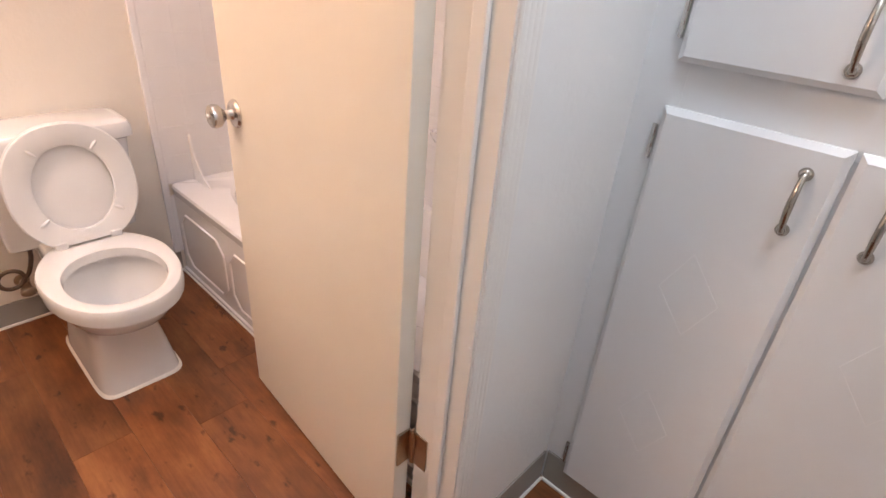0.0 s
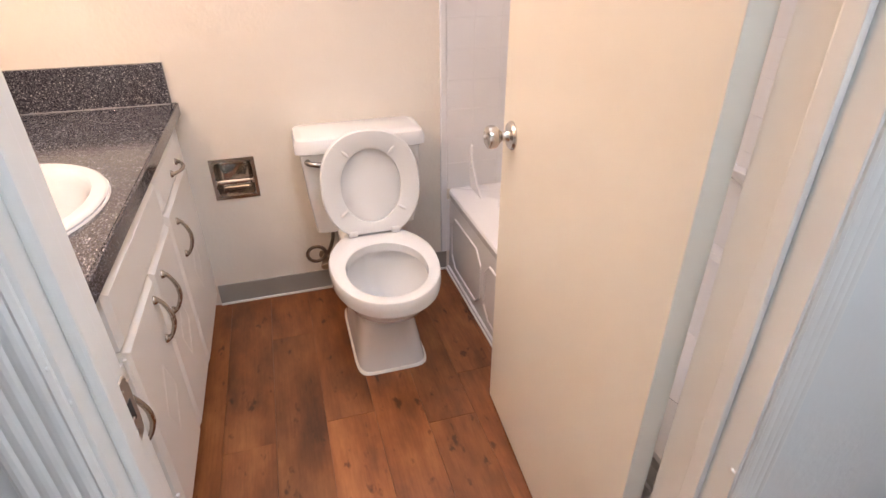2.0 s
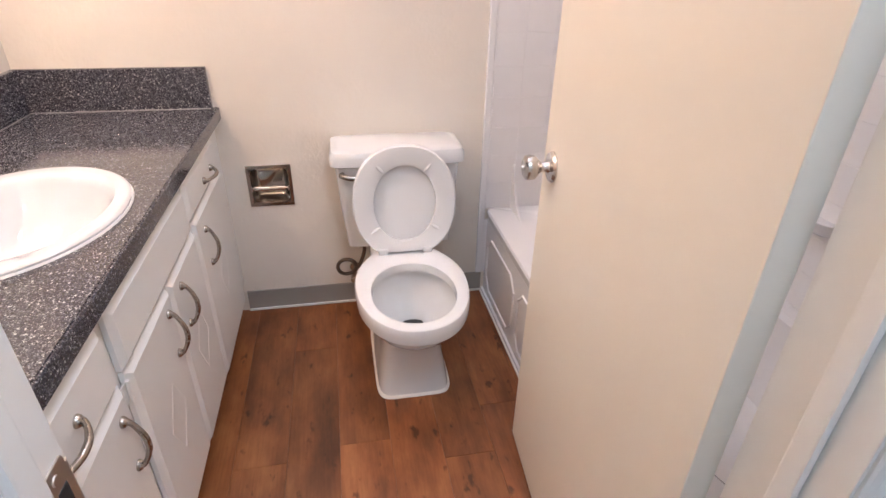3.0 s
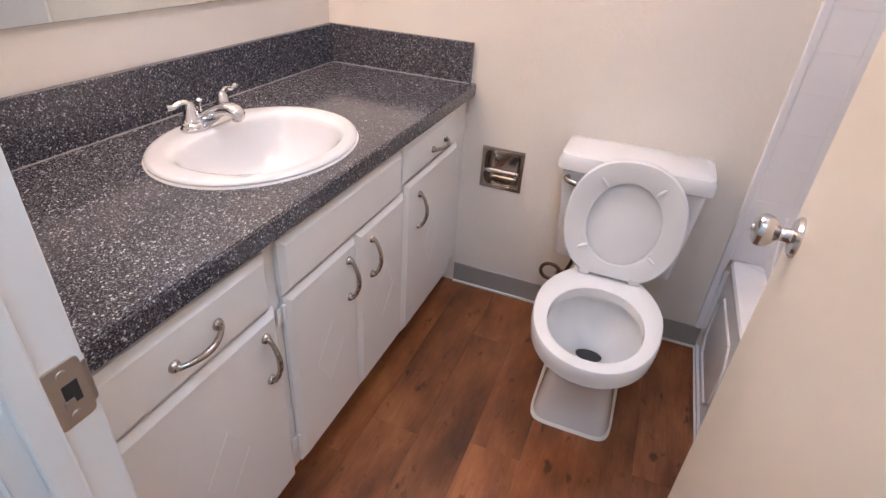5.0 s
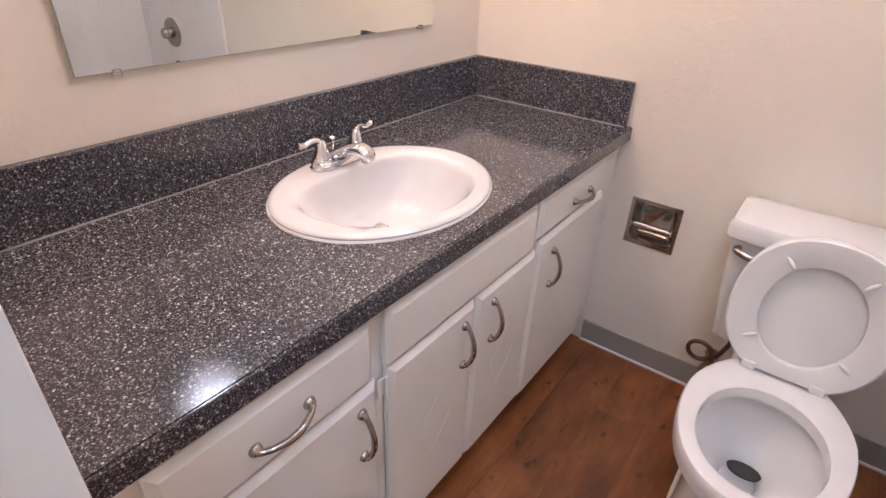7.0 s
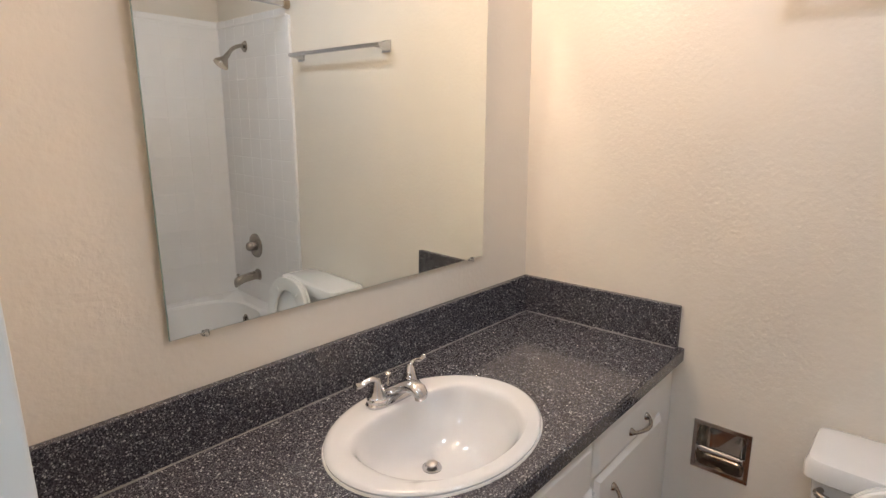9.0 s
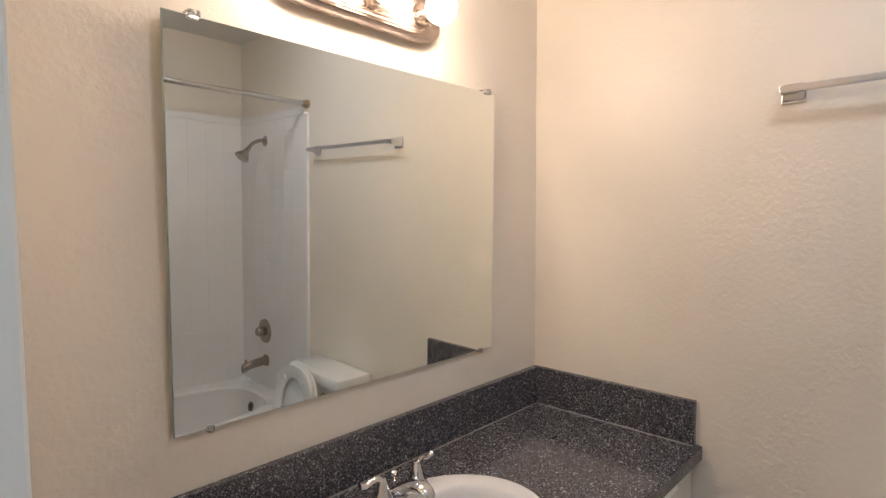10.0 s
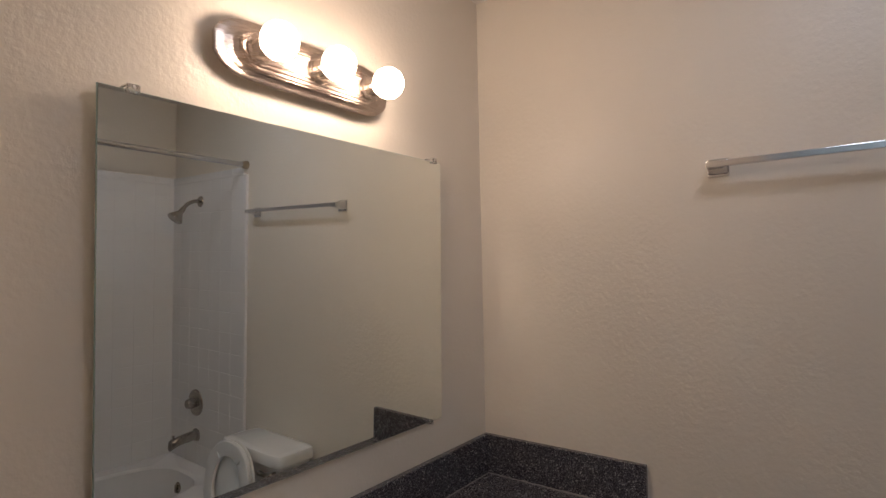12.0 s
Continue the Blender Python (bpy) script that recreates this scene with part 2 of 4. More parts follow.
box(HX, HX + 0.004, OP0 - J, OP1 + J, OPZ + J, H, bm=b)
solid("wall_hall_west", b, HALLWALL, "white painted hallway face of the partition wall", "wall", "structure")
b = box(HE, HE + T, HS, HN + 0.6, 0, H)
solid("wall_hall_east", b, HALLWALL, "white painted plain hallway wall", "wall", "structure")
solid("wall_hall_south", box(W, HE + T, HS - T, HS, 0, H), HALLWALL, "white painted wall at the hallway's end", "wall", "structure")
solid("wall_hall_north", box(W, HE + T, HN + 0.5, HN + 0.6, 0, H), HALLWALL, "white painted wall behind the linen closet", "wall", "structure")
solid("ceiling", box(-T, HE + T, HS - T, L + T + 0.2, H, H + 0.08), CEIL, "white textured ceiling", "ceiling", "structure")
b = box(-T, HE + T, -T, L + T, -0.08, -0.004)
box(W, HE + T, HS - T, -T, -0.08, -0.004, bm=b)
floor = solid("floor", b, SUBFLOOR, "red-brown wood-look plank floor", "floor", "structure")
solid("ground", box(-40, 40, -40, 40, -0.14, -0.10), SUBFLOOR, "plain dark ground outside", "ground", "structure")

# doorway lining: jambs with stops, head, casings
frame_ob = thing("door_frame", (W, OP0, 0), "white gloss painted wooden door frame with stops", "door frame", kind="structure")
JX0, JX1 = W - 0.004, HX + 0.010


def jamb(name, y0, y1, stop0, stop1):
    j = part(name, box(JX0 - 0.008 if y0 < 1 else JX0 - 0.040, JX1, y0, y1, 0, OPZ + J, 0.002), TRIM, frame_ob)
    sx = W + 0.027 if y0 < 1 else W + 0.010
    part("door_stop", box(sx, sx + 0.025, stop0, stop1, 0, OPZ, 0.003), TRIM, j)
    return j


latch_jamb = jamb("jamb", OP0 - J, OP0, OP0, OP0 + 0.010)
hinge_jamb = jamb("jamb", OP1, OP1 + J, OP1 - 0.010, OP1)
head = part("head", box(JX0, JX1, OP0, OP1, OPZ, OPZ + J, 0.002), TRIM, frame_ob)
part("door_stop", box(W + 0.010, W + 0.035, OP0, OP1, OPZ - 0.010, OPZ, 0.003), TRIM, head)


def casing_profile(x, side):
    """(offset from the opening, thickness) pairs of a moulded casing."""
    prof = [(0.004, 0.0), (0.004, 0.009), (0.007, 0.0115)]
    for k in range(4):
        o = 0.009 + 0.0115 * k
        prof += [(o, 0.0106), (o + 0.0025, 0.0116), (o + 0.0055, 0.0120), (o + 0.0090, 0.0114)]
    prof += [(0.0555, 0.0095), (0.058, 0.006), (0.058, 0.0)]
    return [(o, x + side * t) for o, t in prof]


def casing(x, side, mat):
    for sgn, y in ((-1, OP0), (1, OP1)):
        rings = [[Vector((px, y + sgn * o, z)) for o, px in casing_profile(x, side)] for z in (0, OPZ + 0.06)]
        part("casing", loft(rings), mat, frame_ob)
    rings = [[Vector((px, y, OPZ + o)) for o, px in casing_profile(x, side)] for y in (OP0 - 0.003, OP1 + 0.003)]
    part("casing", loft(rings), mat, frame_ob)


casing(HX + 0.004, 1, TRIM)


def base(name, x0, x1, y0, y1, nx, ny, h=0.088):
    """Vinyl cove base with a white caulk line at its foot."""
    bb = solid(name, box(x0, x1, y0, y1, 0, h, 0.002), VINYL, "taupe grey vinyl cove base with white caulk line", "baseboard", "structure")
    part("caulk_line", box(min(x0, x0 + nx * 0.006), max(x1, x1 + nx * 0.006), min(y0, y0 + ny * 0.006), max(y1, y1 + ny * 0.006), 0, 0.009, 0.003), WHITECAULK, bb)


base("baseboard", 0.0, 0.006, 0.535, 1.468, 1, 0)
base("baseboard", HX + 0.004, HX + 0.010, OP1 + 0.062, HN - 0.012, 1, 0, 0.108)
base("baseboard", HX + 0.004, HX + 0.010, HS, OP0 - 0.062, 1, 0, 0.108)
base("baseboard", HX + 0.012, HE - 0.01, HN - 0.008, HN - 0.002, 0, -1, 0.108)
base("baseboard", HE - 0.006, HE, HS, HN - 0.012, -1, 0, 0.108)

# ---- bathroom door, standing open ----
DW, DT, DH = 0.690, 0.037, 2.005
door = thing("door_1", (0, 0, 0), "cream painted flush door standing wide open inward", "door", kind="structure")
slab = part("door_slab", box(-DW, 0, 0, DT, 0.012, 0.012 + DH, 0.002), DOORPAINT, door)
KN = (-DW + 0.062, 0, 0.866)


def knob(side):
    y = 0 if side < 0 else DT
    k = part("door_knob", lathe([(0.001, 0), (0.033, 0), (0.033, 0.003), (0.029, 0.008), (0.014, 0.010), (0.011, 0.014), (0.011, 0.026), (0.016, 0.031), (0.025, 0.040), (0.027, 0.050), (0.025, 0.058), (0.018, 0.062), (0.001, 0.063)], (KN[0], y, KN[2]), (0, side, 0), 36), SATIN, door, "satin chrome round knob", True)
    part("lock_button", lathe([(0.001, 0), (0.006, 0), (0.005, 0.004), (0.001, 0.005)], (KN[0], y + side * 0.062, KN[2]), (0, side, 0), 14), STEEL, k, "", True)


knob(-1)
knob(1)
part("latch_plate", box(-DW - 0.0015, -DW, 0.006, DT - 0.006, 0.837, 0.895, 0.0006), STEEL, door, "steel latch plate")
door.matrix_basis = pose(1.466, 1.320, 0, 0, 0, -4.2)
for hz in (0.327, 1.80):
    hg = part("hinge", lathe([(0.001, -0.045), (0.0055, -0.045), (0.0055, 0.045), (0.001, 0.045)], (1.481, 1.355, hz), (0, 0, 1), 14), AGED, frame_ob, "tarnished brass butt hinge", True)
    lathe_tip = lathe([(0.001, 0.045), (0.004, 0.045), (0.0045, 0.049), (0.001, 0.053)], (1.481, 1.355, hz), (0, 0, 1), 12)
    part("hinge_tip", lathe_tip, AGED, hg, "", True)
    part("hinge_leaf", box(1.4665, 1.4715, 1.3230, 1.3560, hz - 0.045, hz + 0.045, 0.001), AGED, hg)
    part("hinge_leaf", box(1.4690, 1.4810, 1.3535, 1.3565, hz - 0.045, hz + 0.045, 0.001), AGED, hg)
    part("hinge_leaf", box(1.481, 1.520, 1.3545, 1.3575, hz - 0.045, hz + 0.045, 0.001), AGED, hg)

# dried paint drips on the jambs
for px, py, pz, r in ((W + 0.085, OP0, 1.02, 0.0018), (W + 0.078, OP0, 0.985, 0.0014), (W + 0.064, OP0, 0.74, 0.0016)):
    part("paint_drip", lathe([(0.0002, 0), (r, 0), (r * 0.8, r * 0.5), (0.0002, r * 0.75)], (px, py, pz), (0, 1, 0), 10), TRIM, latch_jamb, "", True)
for px, pz, r in ((W + 0.030, 0.70, 0.0028), (W + 0.066, 0.66, 0.0040), (W + 0.030, 0.52, 0.0026), (W + 0.075, 0.50, 0.0030)):
    part("paint_drip", lathe([(0.0002, 0), (r, 0), (r * 0.8, r * 0.5), (0.0002, r * 0.75)], (px, OP1, pz), (0, -1, 0), 10), TRIM, hinge_jamb, "", True)

# strike plate on the latch jamb
sp = thing("strike_plate", (W + 0.02, OP0, 0.903), "worn steel strike plate screwed to the jamb", "strike plate")
SZ = 0.903
b = loft([[Vector((W + 0.009 + g * p.x, y, SZ + g * p.y)) for p in oval(0, 0, 0, 0.0165, 0.032, 9, 40)] for y, g in ((OP0, 1), (OP0 + 0.0011, 1), (OP0 + 0.0016, 0.975))])
rings = []
for k in range(7):
    a = radians(90 * k / 6)
    px, py = W - 0.007 - 0.009 * math.sin(a), OP0 - 0.012 * (1 - math.cos(a))
    rings.append([Vector((px, py, SZ - 0.022)), Vector((px, py + 0.0016, SZ - 0.022)), Vector((px, py + 0.0016, SZ + 0.022)), Vector((px, py, SZ + 0.022))])
merge(b, loft(rings))
part("plate", b, STEEL, sp)
# plate is not cut: a dark block paints the latch hole's shade
part("latch_hole_shade", box(W + 0.000, W + 0.014, OP0 + 0.0005, OP0 + 0.0022, SZ - 0.011, SZ + 0.011, 0.001), HOLESHADE, sp, "dark block painted as the shaded latch hole")
part("latch_tongue", box(W + 0.007, W + 0.016, OP0 + 0.0005, OP0 + 0.0034, SZ - 0.012, SZ - 0.004, 0.001), STEEL, sp)
for dz in (-0.022, 0.022):
    part("screw", lathe([(0.001, 0), (0.0045, 0), (0.004, 0.0012), (0.001, 0.0015)], (W + 0.010, OP0 + 0.0014, SZ + dz), (0, 1, 0), 14), STEEL, sp, "", True)

# ---- vanity ----
CT, CF = 0.80, 0.558                     # counter top and its front edge
FF, FR = 0.530, 0.550                    # face frame, fronts
van = thing("vanity_cabinet", (0.75, 0.3, 0), "white painted wooden vanity with three drawer fronts and four doors", "vanity cabinet")
VB = 0.125
b = box(0.002, W - 0.002, FF - 0.018, FF, 0.705, 0.762, 0.001)
for x0, x1 in ((0.002, 0.15), (0.512, 0.552), (1.052, 1.104), (1.440, W - 0.002)):
    box(x0, x1, FF - 0.018, FF, VB, 0.705, 0.001, bm=b)
for z0, z1 in ((0.598, 0.636), (VB, VB + 0.035)):
    for x0, x1 in ((0.15, 0.512), (0.552, 1.052), (1.104, 1.440)):
        box(x0, x1, FF - 0.018, FF, z0, z1, 0.001, bm=b)
part("face_frame", b, CABPAINT, van)
part("floor_panel", box(0.002, W - 0.002, 0.01, FF - 0.018, VB, VB + 0.016), CABPAINT, van)
part("side_panel", box(0.002, 0.018, 0.01, FF - 0.018, VB + 0.016, 0.762), CABPAINT, van)
part("side_panel", box(W - 0.018, W - 0.002, 0.01, FF - 0.018, VB + 0.016, 0.762), CABPAINT, van)
part("toe_kick", box(0.002, W - 0.002, 0.455, 0.470, 0, VB), CABPAINT, van)


def front(name, x0, x1, z0, z1, mat, parent, y0=FF + 0.0015, y1=FR):
    """Lipped front: square back edge, wide chamfer round the face."""
    c, e = 0.012, 0.0095
    rings = []
    for y, s in ((y0, 0.0), (y1 - e, 0.0), (y1 - 0.0015, c - 0.001), (y1, c + 0.001)):
        rings.append([Vector((x0 + s, y, z0 + s)), Vector((x1 - s, y, z0 + s)), Vector((x1 - s, y, z1 - s)), Vector((x0 + s, y, z1 - s))])
    return part(name, loft(rings), mat, parent)


def pull(p0, p1, out, parent, mat=PEWTER, r=0.0042):
    """Bow handle between two feet, bulging along `out`."""
    p0, p1, o = Vector(p0), Vector(p1), Vector(out)
    d = p1 - p0
    pts = smooth_path([p0, p0 + o * 0.010 + d * 0.02, p0 + o * 0.019 + d * 0.16, p0 + o * 0.026 + d * 0.36, p0 + o * 0.027 + d * 0.5, p0 + o * 0.026 + d * 0.64, p0 + o * 0.019 + d * 0.84, p1 + o * 0.010 - d * 0.02, p1], 5)
    k = len(pts) - 1
    rad = [r * (1.0 + 0.9 * max(0, 1 - min(i, k - i) / 7.0) + 0.35 * math.sin(math.pi * i / k) ** 2) for i in range(k + 1)]
    h = part("handle", tube(pts, rad, 12), mat, parent, "pewter bow handle", True)
    for p in (p0, p1):
        part("handle_foot", lathe([(0.001, 0), (0.0105, 0), (0.0105, 0.002), (0.0085, 0.006), (0.0055, 0.009), (0.001, 0.010)], p, o, 18), mat, h, "", True)
    return h


def cup_hinge(x, y, z, parent, mat, side):
    """Small painted butt hinge at a door's edge."""
    h = part("hinge", lathe([(0.001, -0.024), (0.004, -0.024), (0.004, 0.024), (0.001, 0.024)], (x, y, z), (0, 0, 1), 10), mat, parent, "small painted hinge", True)
    part("hinge_leaf", box(min(x, x + side * 0.016), max(x, x + side * 0.016), y - 0.0075, y - 0.005, z - 0.020, z + 0.020, 0.0006), mat, h)


def diamond(cx, cz, y, parent, mat=None):
    """Faint raised lozenge left under the paint of a door."""
    pts = [(cx - 0.014, cz + 0.085), (cx + 0.052, cz + 0.004), (cx + 0.010, cz - 0.082), (cx - 0.056, cz - 0.002)]
    b = bmesh.new()
    for (ax, az), (bx, bz) in zip(pts, pts[1:] + pts[:1]):
        tube([(ax, y, az), (bx, y, bz)], 0.0008 if mat is None else 0.0005, 6, bm=b)
    part("moulding_trace", b, mat or CABPAINT, parent, "faint painted-over lozenge outline")


OUT = (0, 1, 0)
# drawers and false front
dr = front("drawer_front", 1.092, 1.448, 0.621, 0.741, CABPAINT, van)
pull((1.318, FR, 0.672), (1.226, FR, 0.683), OUT, dr)
dr = front("drawer_front", 0.540, 1.055, 0.621, 0.743, CABPAINT, van)
dr = front("drawer_front", 0.150, 0.524, 0.640, 0.748, CABPAINT, van)
pull((0.340, FR, 0.681), (0.245, FR, 0.684), OUT, dr)
# doors: x range, bottom, handle, hinge edge
for x0, x1, z0, hx, hinge_x, side in ((1.083, 1.448, 0.124, 1.126, 1.452, 1), (0.784, 1.053, 0.132, 0.827, 1.057, 1), (0.522, 0.779, 0.128, 0.716, 0.518, -1), (0.112, 0.512, 0.118, 0.428, 0.108, -1)):
    d = front("cabinet_door", x0, x1, z0, 0.616 if x0 > 0.2 else 0.632, CABPAINT, van)
    pull((hx, FR, 0.574), (hx, FR, 0.470), OUT, d)
    for z in (0.578, 0.203):
        cup_hinge(hinge_x, FR - 0.006, z, d, CABPAINT, side)
    diamond((x0 + x1) / 2, 0.37, FR, d)

# countertop with an oval cut-out for the basin, backsplashes and caulk
BX, BY, BA, BB = 0.795, 0.310, 0.255, 0.205   # basin rim: centre and half axes
top = thing("countertop", (0.75, 0.3, 0.762), "charcoal speckled laminate countertop with matching backsplash", "countertop")
hole = oval(BX, BY, CT, BA - 0.02, BB - 0.02, 2, 64)
outer = []
X0, X1, Y0, Y1 = 0.001, W - 0.001, 0.001, CF - 0.006
for p in hole:
    d = Vector((p.x - BX, p.y - BY))
    t = min((X1 - BX) / d.x if d.x > 1e-9 else (X0 - BX) / d.x if d.x < -1e-9 else 1e9, (Y1 - BY) / d.y if d.y > 1e-9 else (Y0 - BY) / d.y if d.y < -1e-9 else 1e9)
    outer.append(Vector((BX + d.x * t, BY + d.y * t, CT)))
for corner in ((X0, Y0), (X1, Y0), (X0, Y1), (X1, Y1)):
    k = min(range(64), key=lambda i: (outer[i].x - corner[0]) ** 2 + (outer[i].y - corner[1]) ** 2)
    outer[k] = Vector((*corner, CT))
down = lambda ring, z: [Vector((p.x, p.y, z)) for p in ring]
part("worktop", loft([outer, hole, down(hole, 0.764), down(outer, 0.764)], wrap=True), LAMINATE, top)
part("front_edge", box(X0, X1, Y1, CF, 0.760, CT - 0.0005, 0.004, 3), LAMINATE, top)
part("backsplash", box(0.022, W - 0.001, 0.001, 0.020, CT + 0.0005, 0.927, 0.0025), LAMINATE, top)
part("side_splash", box(0.001, 0.020, 0.001, 0.540, CT + 0.0005, 0.927, 0.0025), LAMINATE, top)


def bead(p0, p1, r, mat, parent, seed):
    rnd = random.Random(seed)
    n = 60
    pts = [Vector(p0).lerp(Vector(p1), i / n) for i in range(n + 1)]
    part("caulk_bead", tube(pts, [r * rnd.uniform(0.55, 1.25) for _ in pts], 8), mat, parent, "glossy clear caulk bead", True)


bead((0.022, 0.0215, CT), (W - 0.002, 0.0215, CT), 0.0025, CAULK, top, 3)
bead((0.0215, 0.022, CT), (0.0215, 0.538, CT), 0.0036, CAULK, top, 4)

# ---- wash basin and faucet ----
sink = thing("wash_basin", (BX, BY, CT), "white oval drop-in ceramic wash basin", "wash basin")
rings = [oval(BX, BY, CT + dz, BA - d, BB - d, 2, 64) for dz, d in ((0.001, 0.004), (0.004, 0.0005), (0.008, 0.0), (0.0110, 0.003), (0.0128, 0.009), (0.0130, 0.016), (0.0128, 0.029))]
DX, DY = 0.781, 0.280                        # drain


def bowl_ring(dz, k):
    """D-shaped bowl section: flat towards the faucet ledge, round to the front."""
    cx, cy = DX + (BX - DX) * k, DY + (0.312 - DY) * k
    flat, full = oval(0, 0, 0, 1, 1, 2 + 1.1 * k * k, 64), oval(0, 0, 0, 1, 1, 2.05, 64)
    out = []
    for p, q in zip(flat, full):
        w = p if q.y < 0 else q
        out.append(Vector((cx + 0.200 * k * w.x, cy + (0.116 if q.y < 0 else 0.178) * k * w.y, CT + dz)))
    return out


for dz, k in ((0.0122, 1.05), (0.0100, 1.0), (0.0045, 0.965), (-0.006, 0.93), (-0.033, 0.86), (-0.066, 0.745), (-0.094, 0.58), (-0.109, 0.40), (-0.116, 0.22), (-0.118, 0.11)):
    rings.append(bowl_ring(dz, k))
part("bowl", loft(rings, False, True), DIMPORCELAIN, sink, "", True)
part("rim_caulk", loft([oval(BX, BY, CT + 0.0005, BA + 0.003, BB + 0.003, 2, 64), oval(BX, BY, CT + 0.004, BA + 0.001, BB + 0.001, 2, 64), oval(BX, BY, CT + 0.004, BA - 0.004, BB - 0.004, 2, 64), oval(BX, BY, CT + 0.0005, BA - 0.006, BB - 0.006, 2, 64)], wrap=True), WHITECAULK, sink, "", True)
dz0 = CT - 0.1178
part("drain_flange", lathe([(0.001, 0), (0.023, 0), (0.022, 0.003), (0.015, 0.0035), (0.0145, 0.0012), (0.001, 0.0012)], (DX, DY, dz0), (0, 0, 1), 28), CHROME, sink, "chrome drain flange", True)
part("drain_stopper", lathe([(0.001, 0.000), (0.005, 0.000), (0.005, 0.007), (0.013, 0.008), (0.0135, 0.011), (0.010, 0.014), (0.001, 0.015)], (DX, DY, dz0), (0, 0, 1), 22), STEEL, sink, "dark metal pop-up stopper", True)

FX, FY, FZ = 0.778, 0.158, CT + 0.0128
fau = thing("faucet", (FX, FY, FZ), "chrome two-handle basin faucet with lever handles", "faucet")
part("base", loft([oval(FX, FY, FZ, 0.079, 0.027, 3), oval(FX, FY, FZ + 0.006, 0.080, 0.028, 3), oval(FX, FY, FZ + 0.013, 0.074, 0.024, 3), oval(FX, FY, FZ + 0.016, 0.060, 0.018, 3)]), CHROME, fau, "", True)
rings = []
for dy, dz, hw, hh in ((-0.024, 0.012, 0.042, 0.006), (-0.008, 0.018, 0.036, 0.012), (0.010, 0.026, 0.027, 0.016), (0.030, 0.035, 0.021, 0.016), (0.052, 0.044, 0.0185, 0.014), (0.070, 0.046, 0.0185, 0.0140), (0.085, 0.041, 0.018, 0.0140), (0.095, 0.035, 0.015, 0.011), (0.099, 0.032, 0.008, 0.006)):
    rings.append([Vector((FX + p.x, FY + dy, FZ + dz + p.y)) for p in oval(0, 0, 0, hw, hh, 2.4, 28)])
spout = part("spout", loft(rings), CHROME, fau, "", True)
part("aerator", lathe([(0.001, 0), (0.0105, 0), (0.0105, 0.012), (0.001, 0.013)], (FX, FY + 0.082, FZ + 0.021), (0, 0, 1), 18), DARKCHROME, spout, "", True)
for sgn in (-1, 1):
    hx = FX + sgn * 0.052
    v = part("valve_body", lathe([(0.001, 0), (0.0245, 0), (0.0245, 0.007), (0.0215, 0.009), (0.0220, 0.014), (0.0190, 0.018), (0.0150, 0.032), (0.0115, 0.046), (0.0070, 0.053), (0.001, 0.054)], (hx, FY, FZ + 0.010), (0, 0, 1), 24), CHROME, fau, "", True)
    lever = smooth_path([(hx - sgn * 0.003, FY, FZ + 0.046), (hx + sgn * 0.004, FY - 0.001, FZ + 0.062), (hx + sgn * 0.020, FY - 0.004, FZ + 0.066), (hx + sgn * 0.040, FY - 0.007, FZ + 0.060), (hx + sgn * 0.056, FY - 0.009, FZ + 0.063)], 5)
    k = len(lever) - 1
    part("lever", tube(lever, [0.0105 - 0.0045 * math.sin(math.pi * min(1, i / k * 0.9)) for i in range(k + 1)], 12, flat=0.75), CHROME, v, "", True)
part("lift_rod", lathe([(0.001, 0), (0.003, 0), (0.003, 0.036), (0.008, 0.040), (0.008, 0.043), (0.004, 0.046), (0.001, 0.047)], (FX, FY - 0.022, FZ + 0.010), (0, 0, 1), 14), CHROME, fau, "", True)

# ---- mirror ----
mx0, mx1, mz0, mz1 = 0.264, 1.205, 1.041, 1.813
mir = thing("wall_mirror", (0.736, 0.003, 1.041), "frameless plate mirror held by clear plastic clips", "mirror")
part("glass_edge", box(mx0, mx1, 0.0060, 0.0105, mz0, mz1, 0.0006), MIRROREDGE, mir)
part("mirror_face", box(mx0 + 0.0012, mx1 - 0.0012, 0.0105, 0.0115, mz0 + 0.0012, mz1 - 0.0012), MIRROR, mir, "silvered mirror face")
for cx, cz, s in ((1.150, mz1, 1), (0.300, mz1, 1), (1.138, mz0, -1), (0.318, mz0, -1)):
    c = part("clip", box(cx - 0.011, cx + 0.011, -0.014, 0.018, cz - 0.006, cz + 0.010 if s > 0 else cz + 0.006, 0.003) if s > 0 else box(cx - 0.007, cx + 0.007, 0.0005, 0.0155, cz - 0.007, cz + 0.005, 0.0025), CLEAR, mir, "clear plastic mirror clip")
    part("clip_screw", lathe([(0.001, 0), (0.004, 0), (0.003, 0.002), (0.001, 0.0024)], (cx, 0.017, cz + s * 0.004), (0, 1, 0), 12), STEEL, c, "", True)

mir.matrix_basis = pose(0.736, 0.006, 1.041, -0.9)   # leans off the wall a little at the top

# ---- vanity light ----
lz, lx0, lx1 = 1.955, 0.505, 1.000
vl = thing("vanity_light", (0.7525, 0.0, lz), "brushed nickel vanity light bar with three lit globe bulbs", "wall lamp")


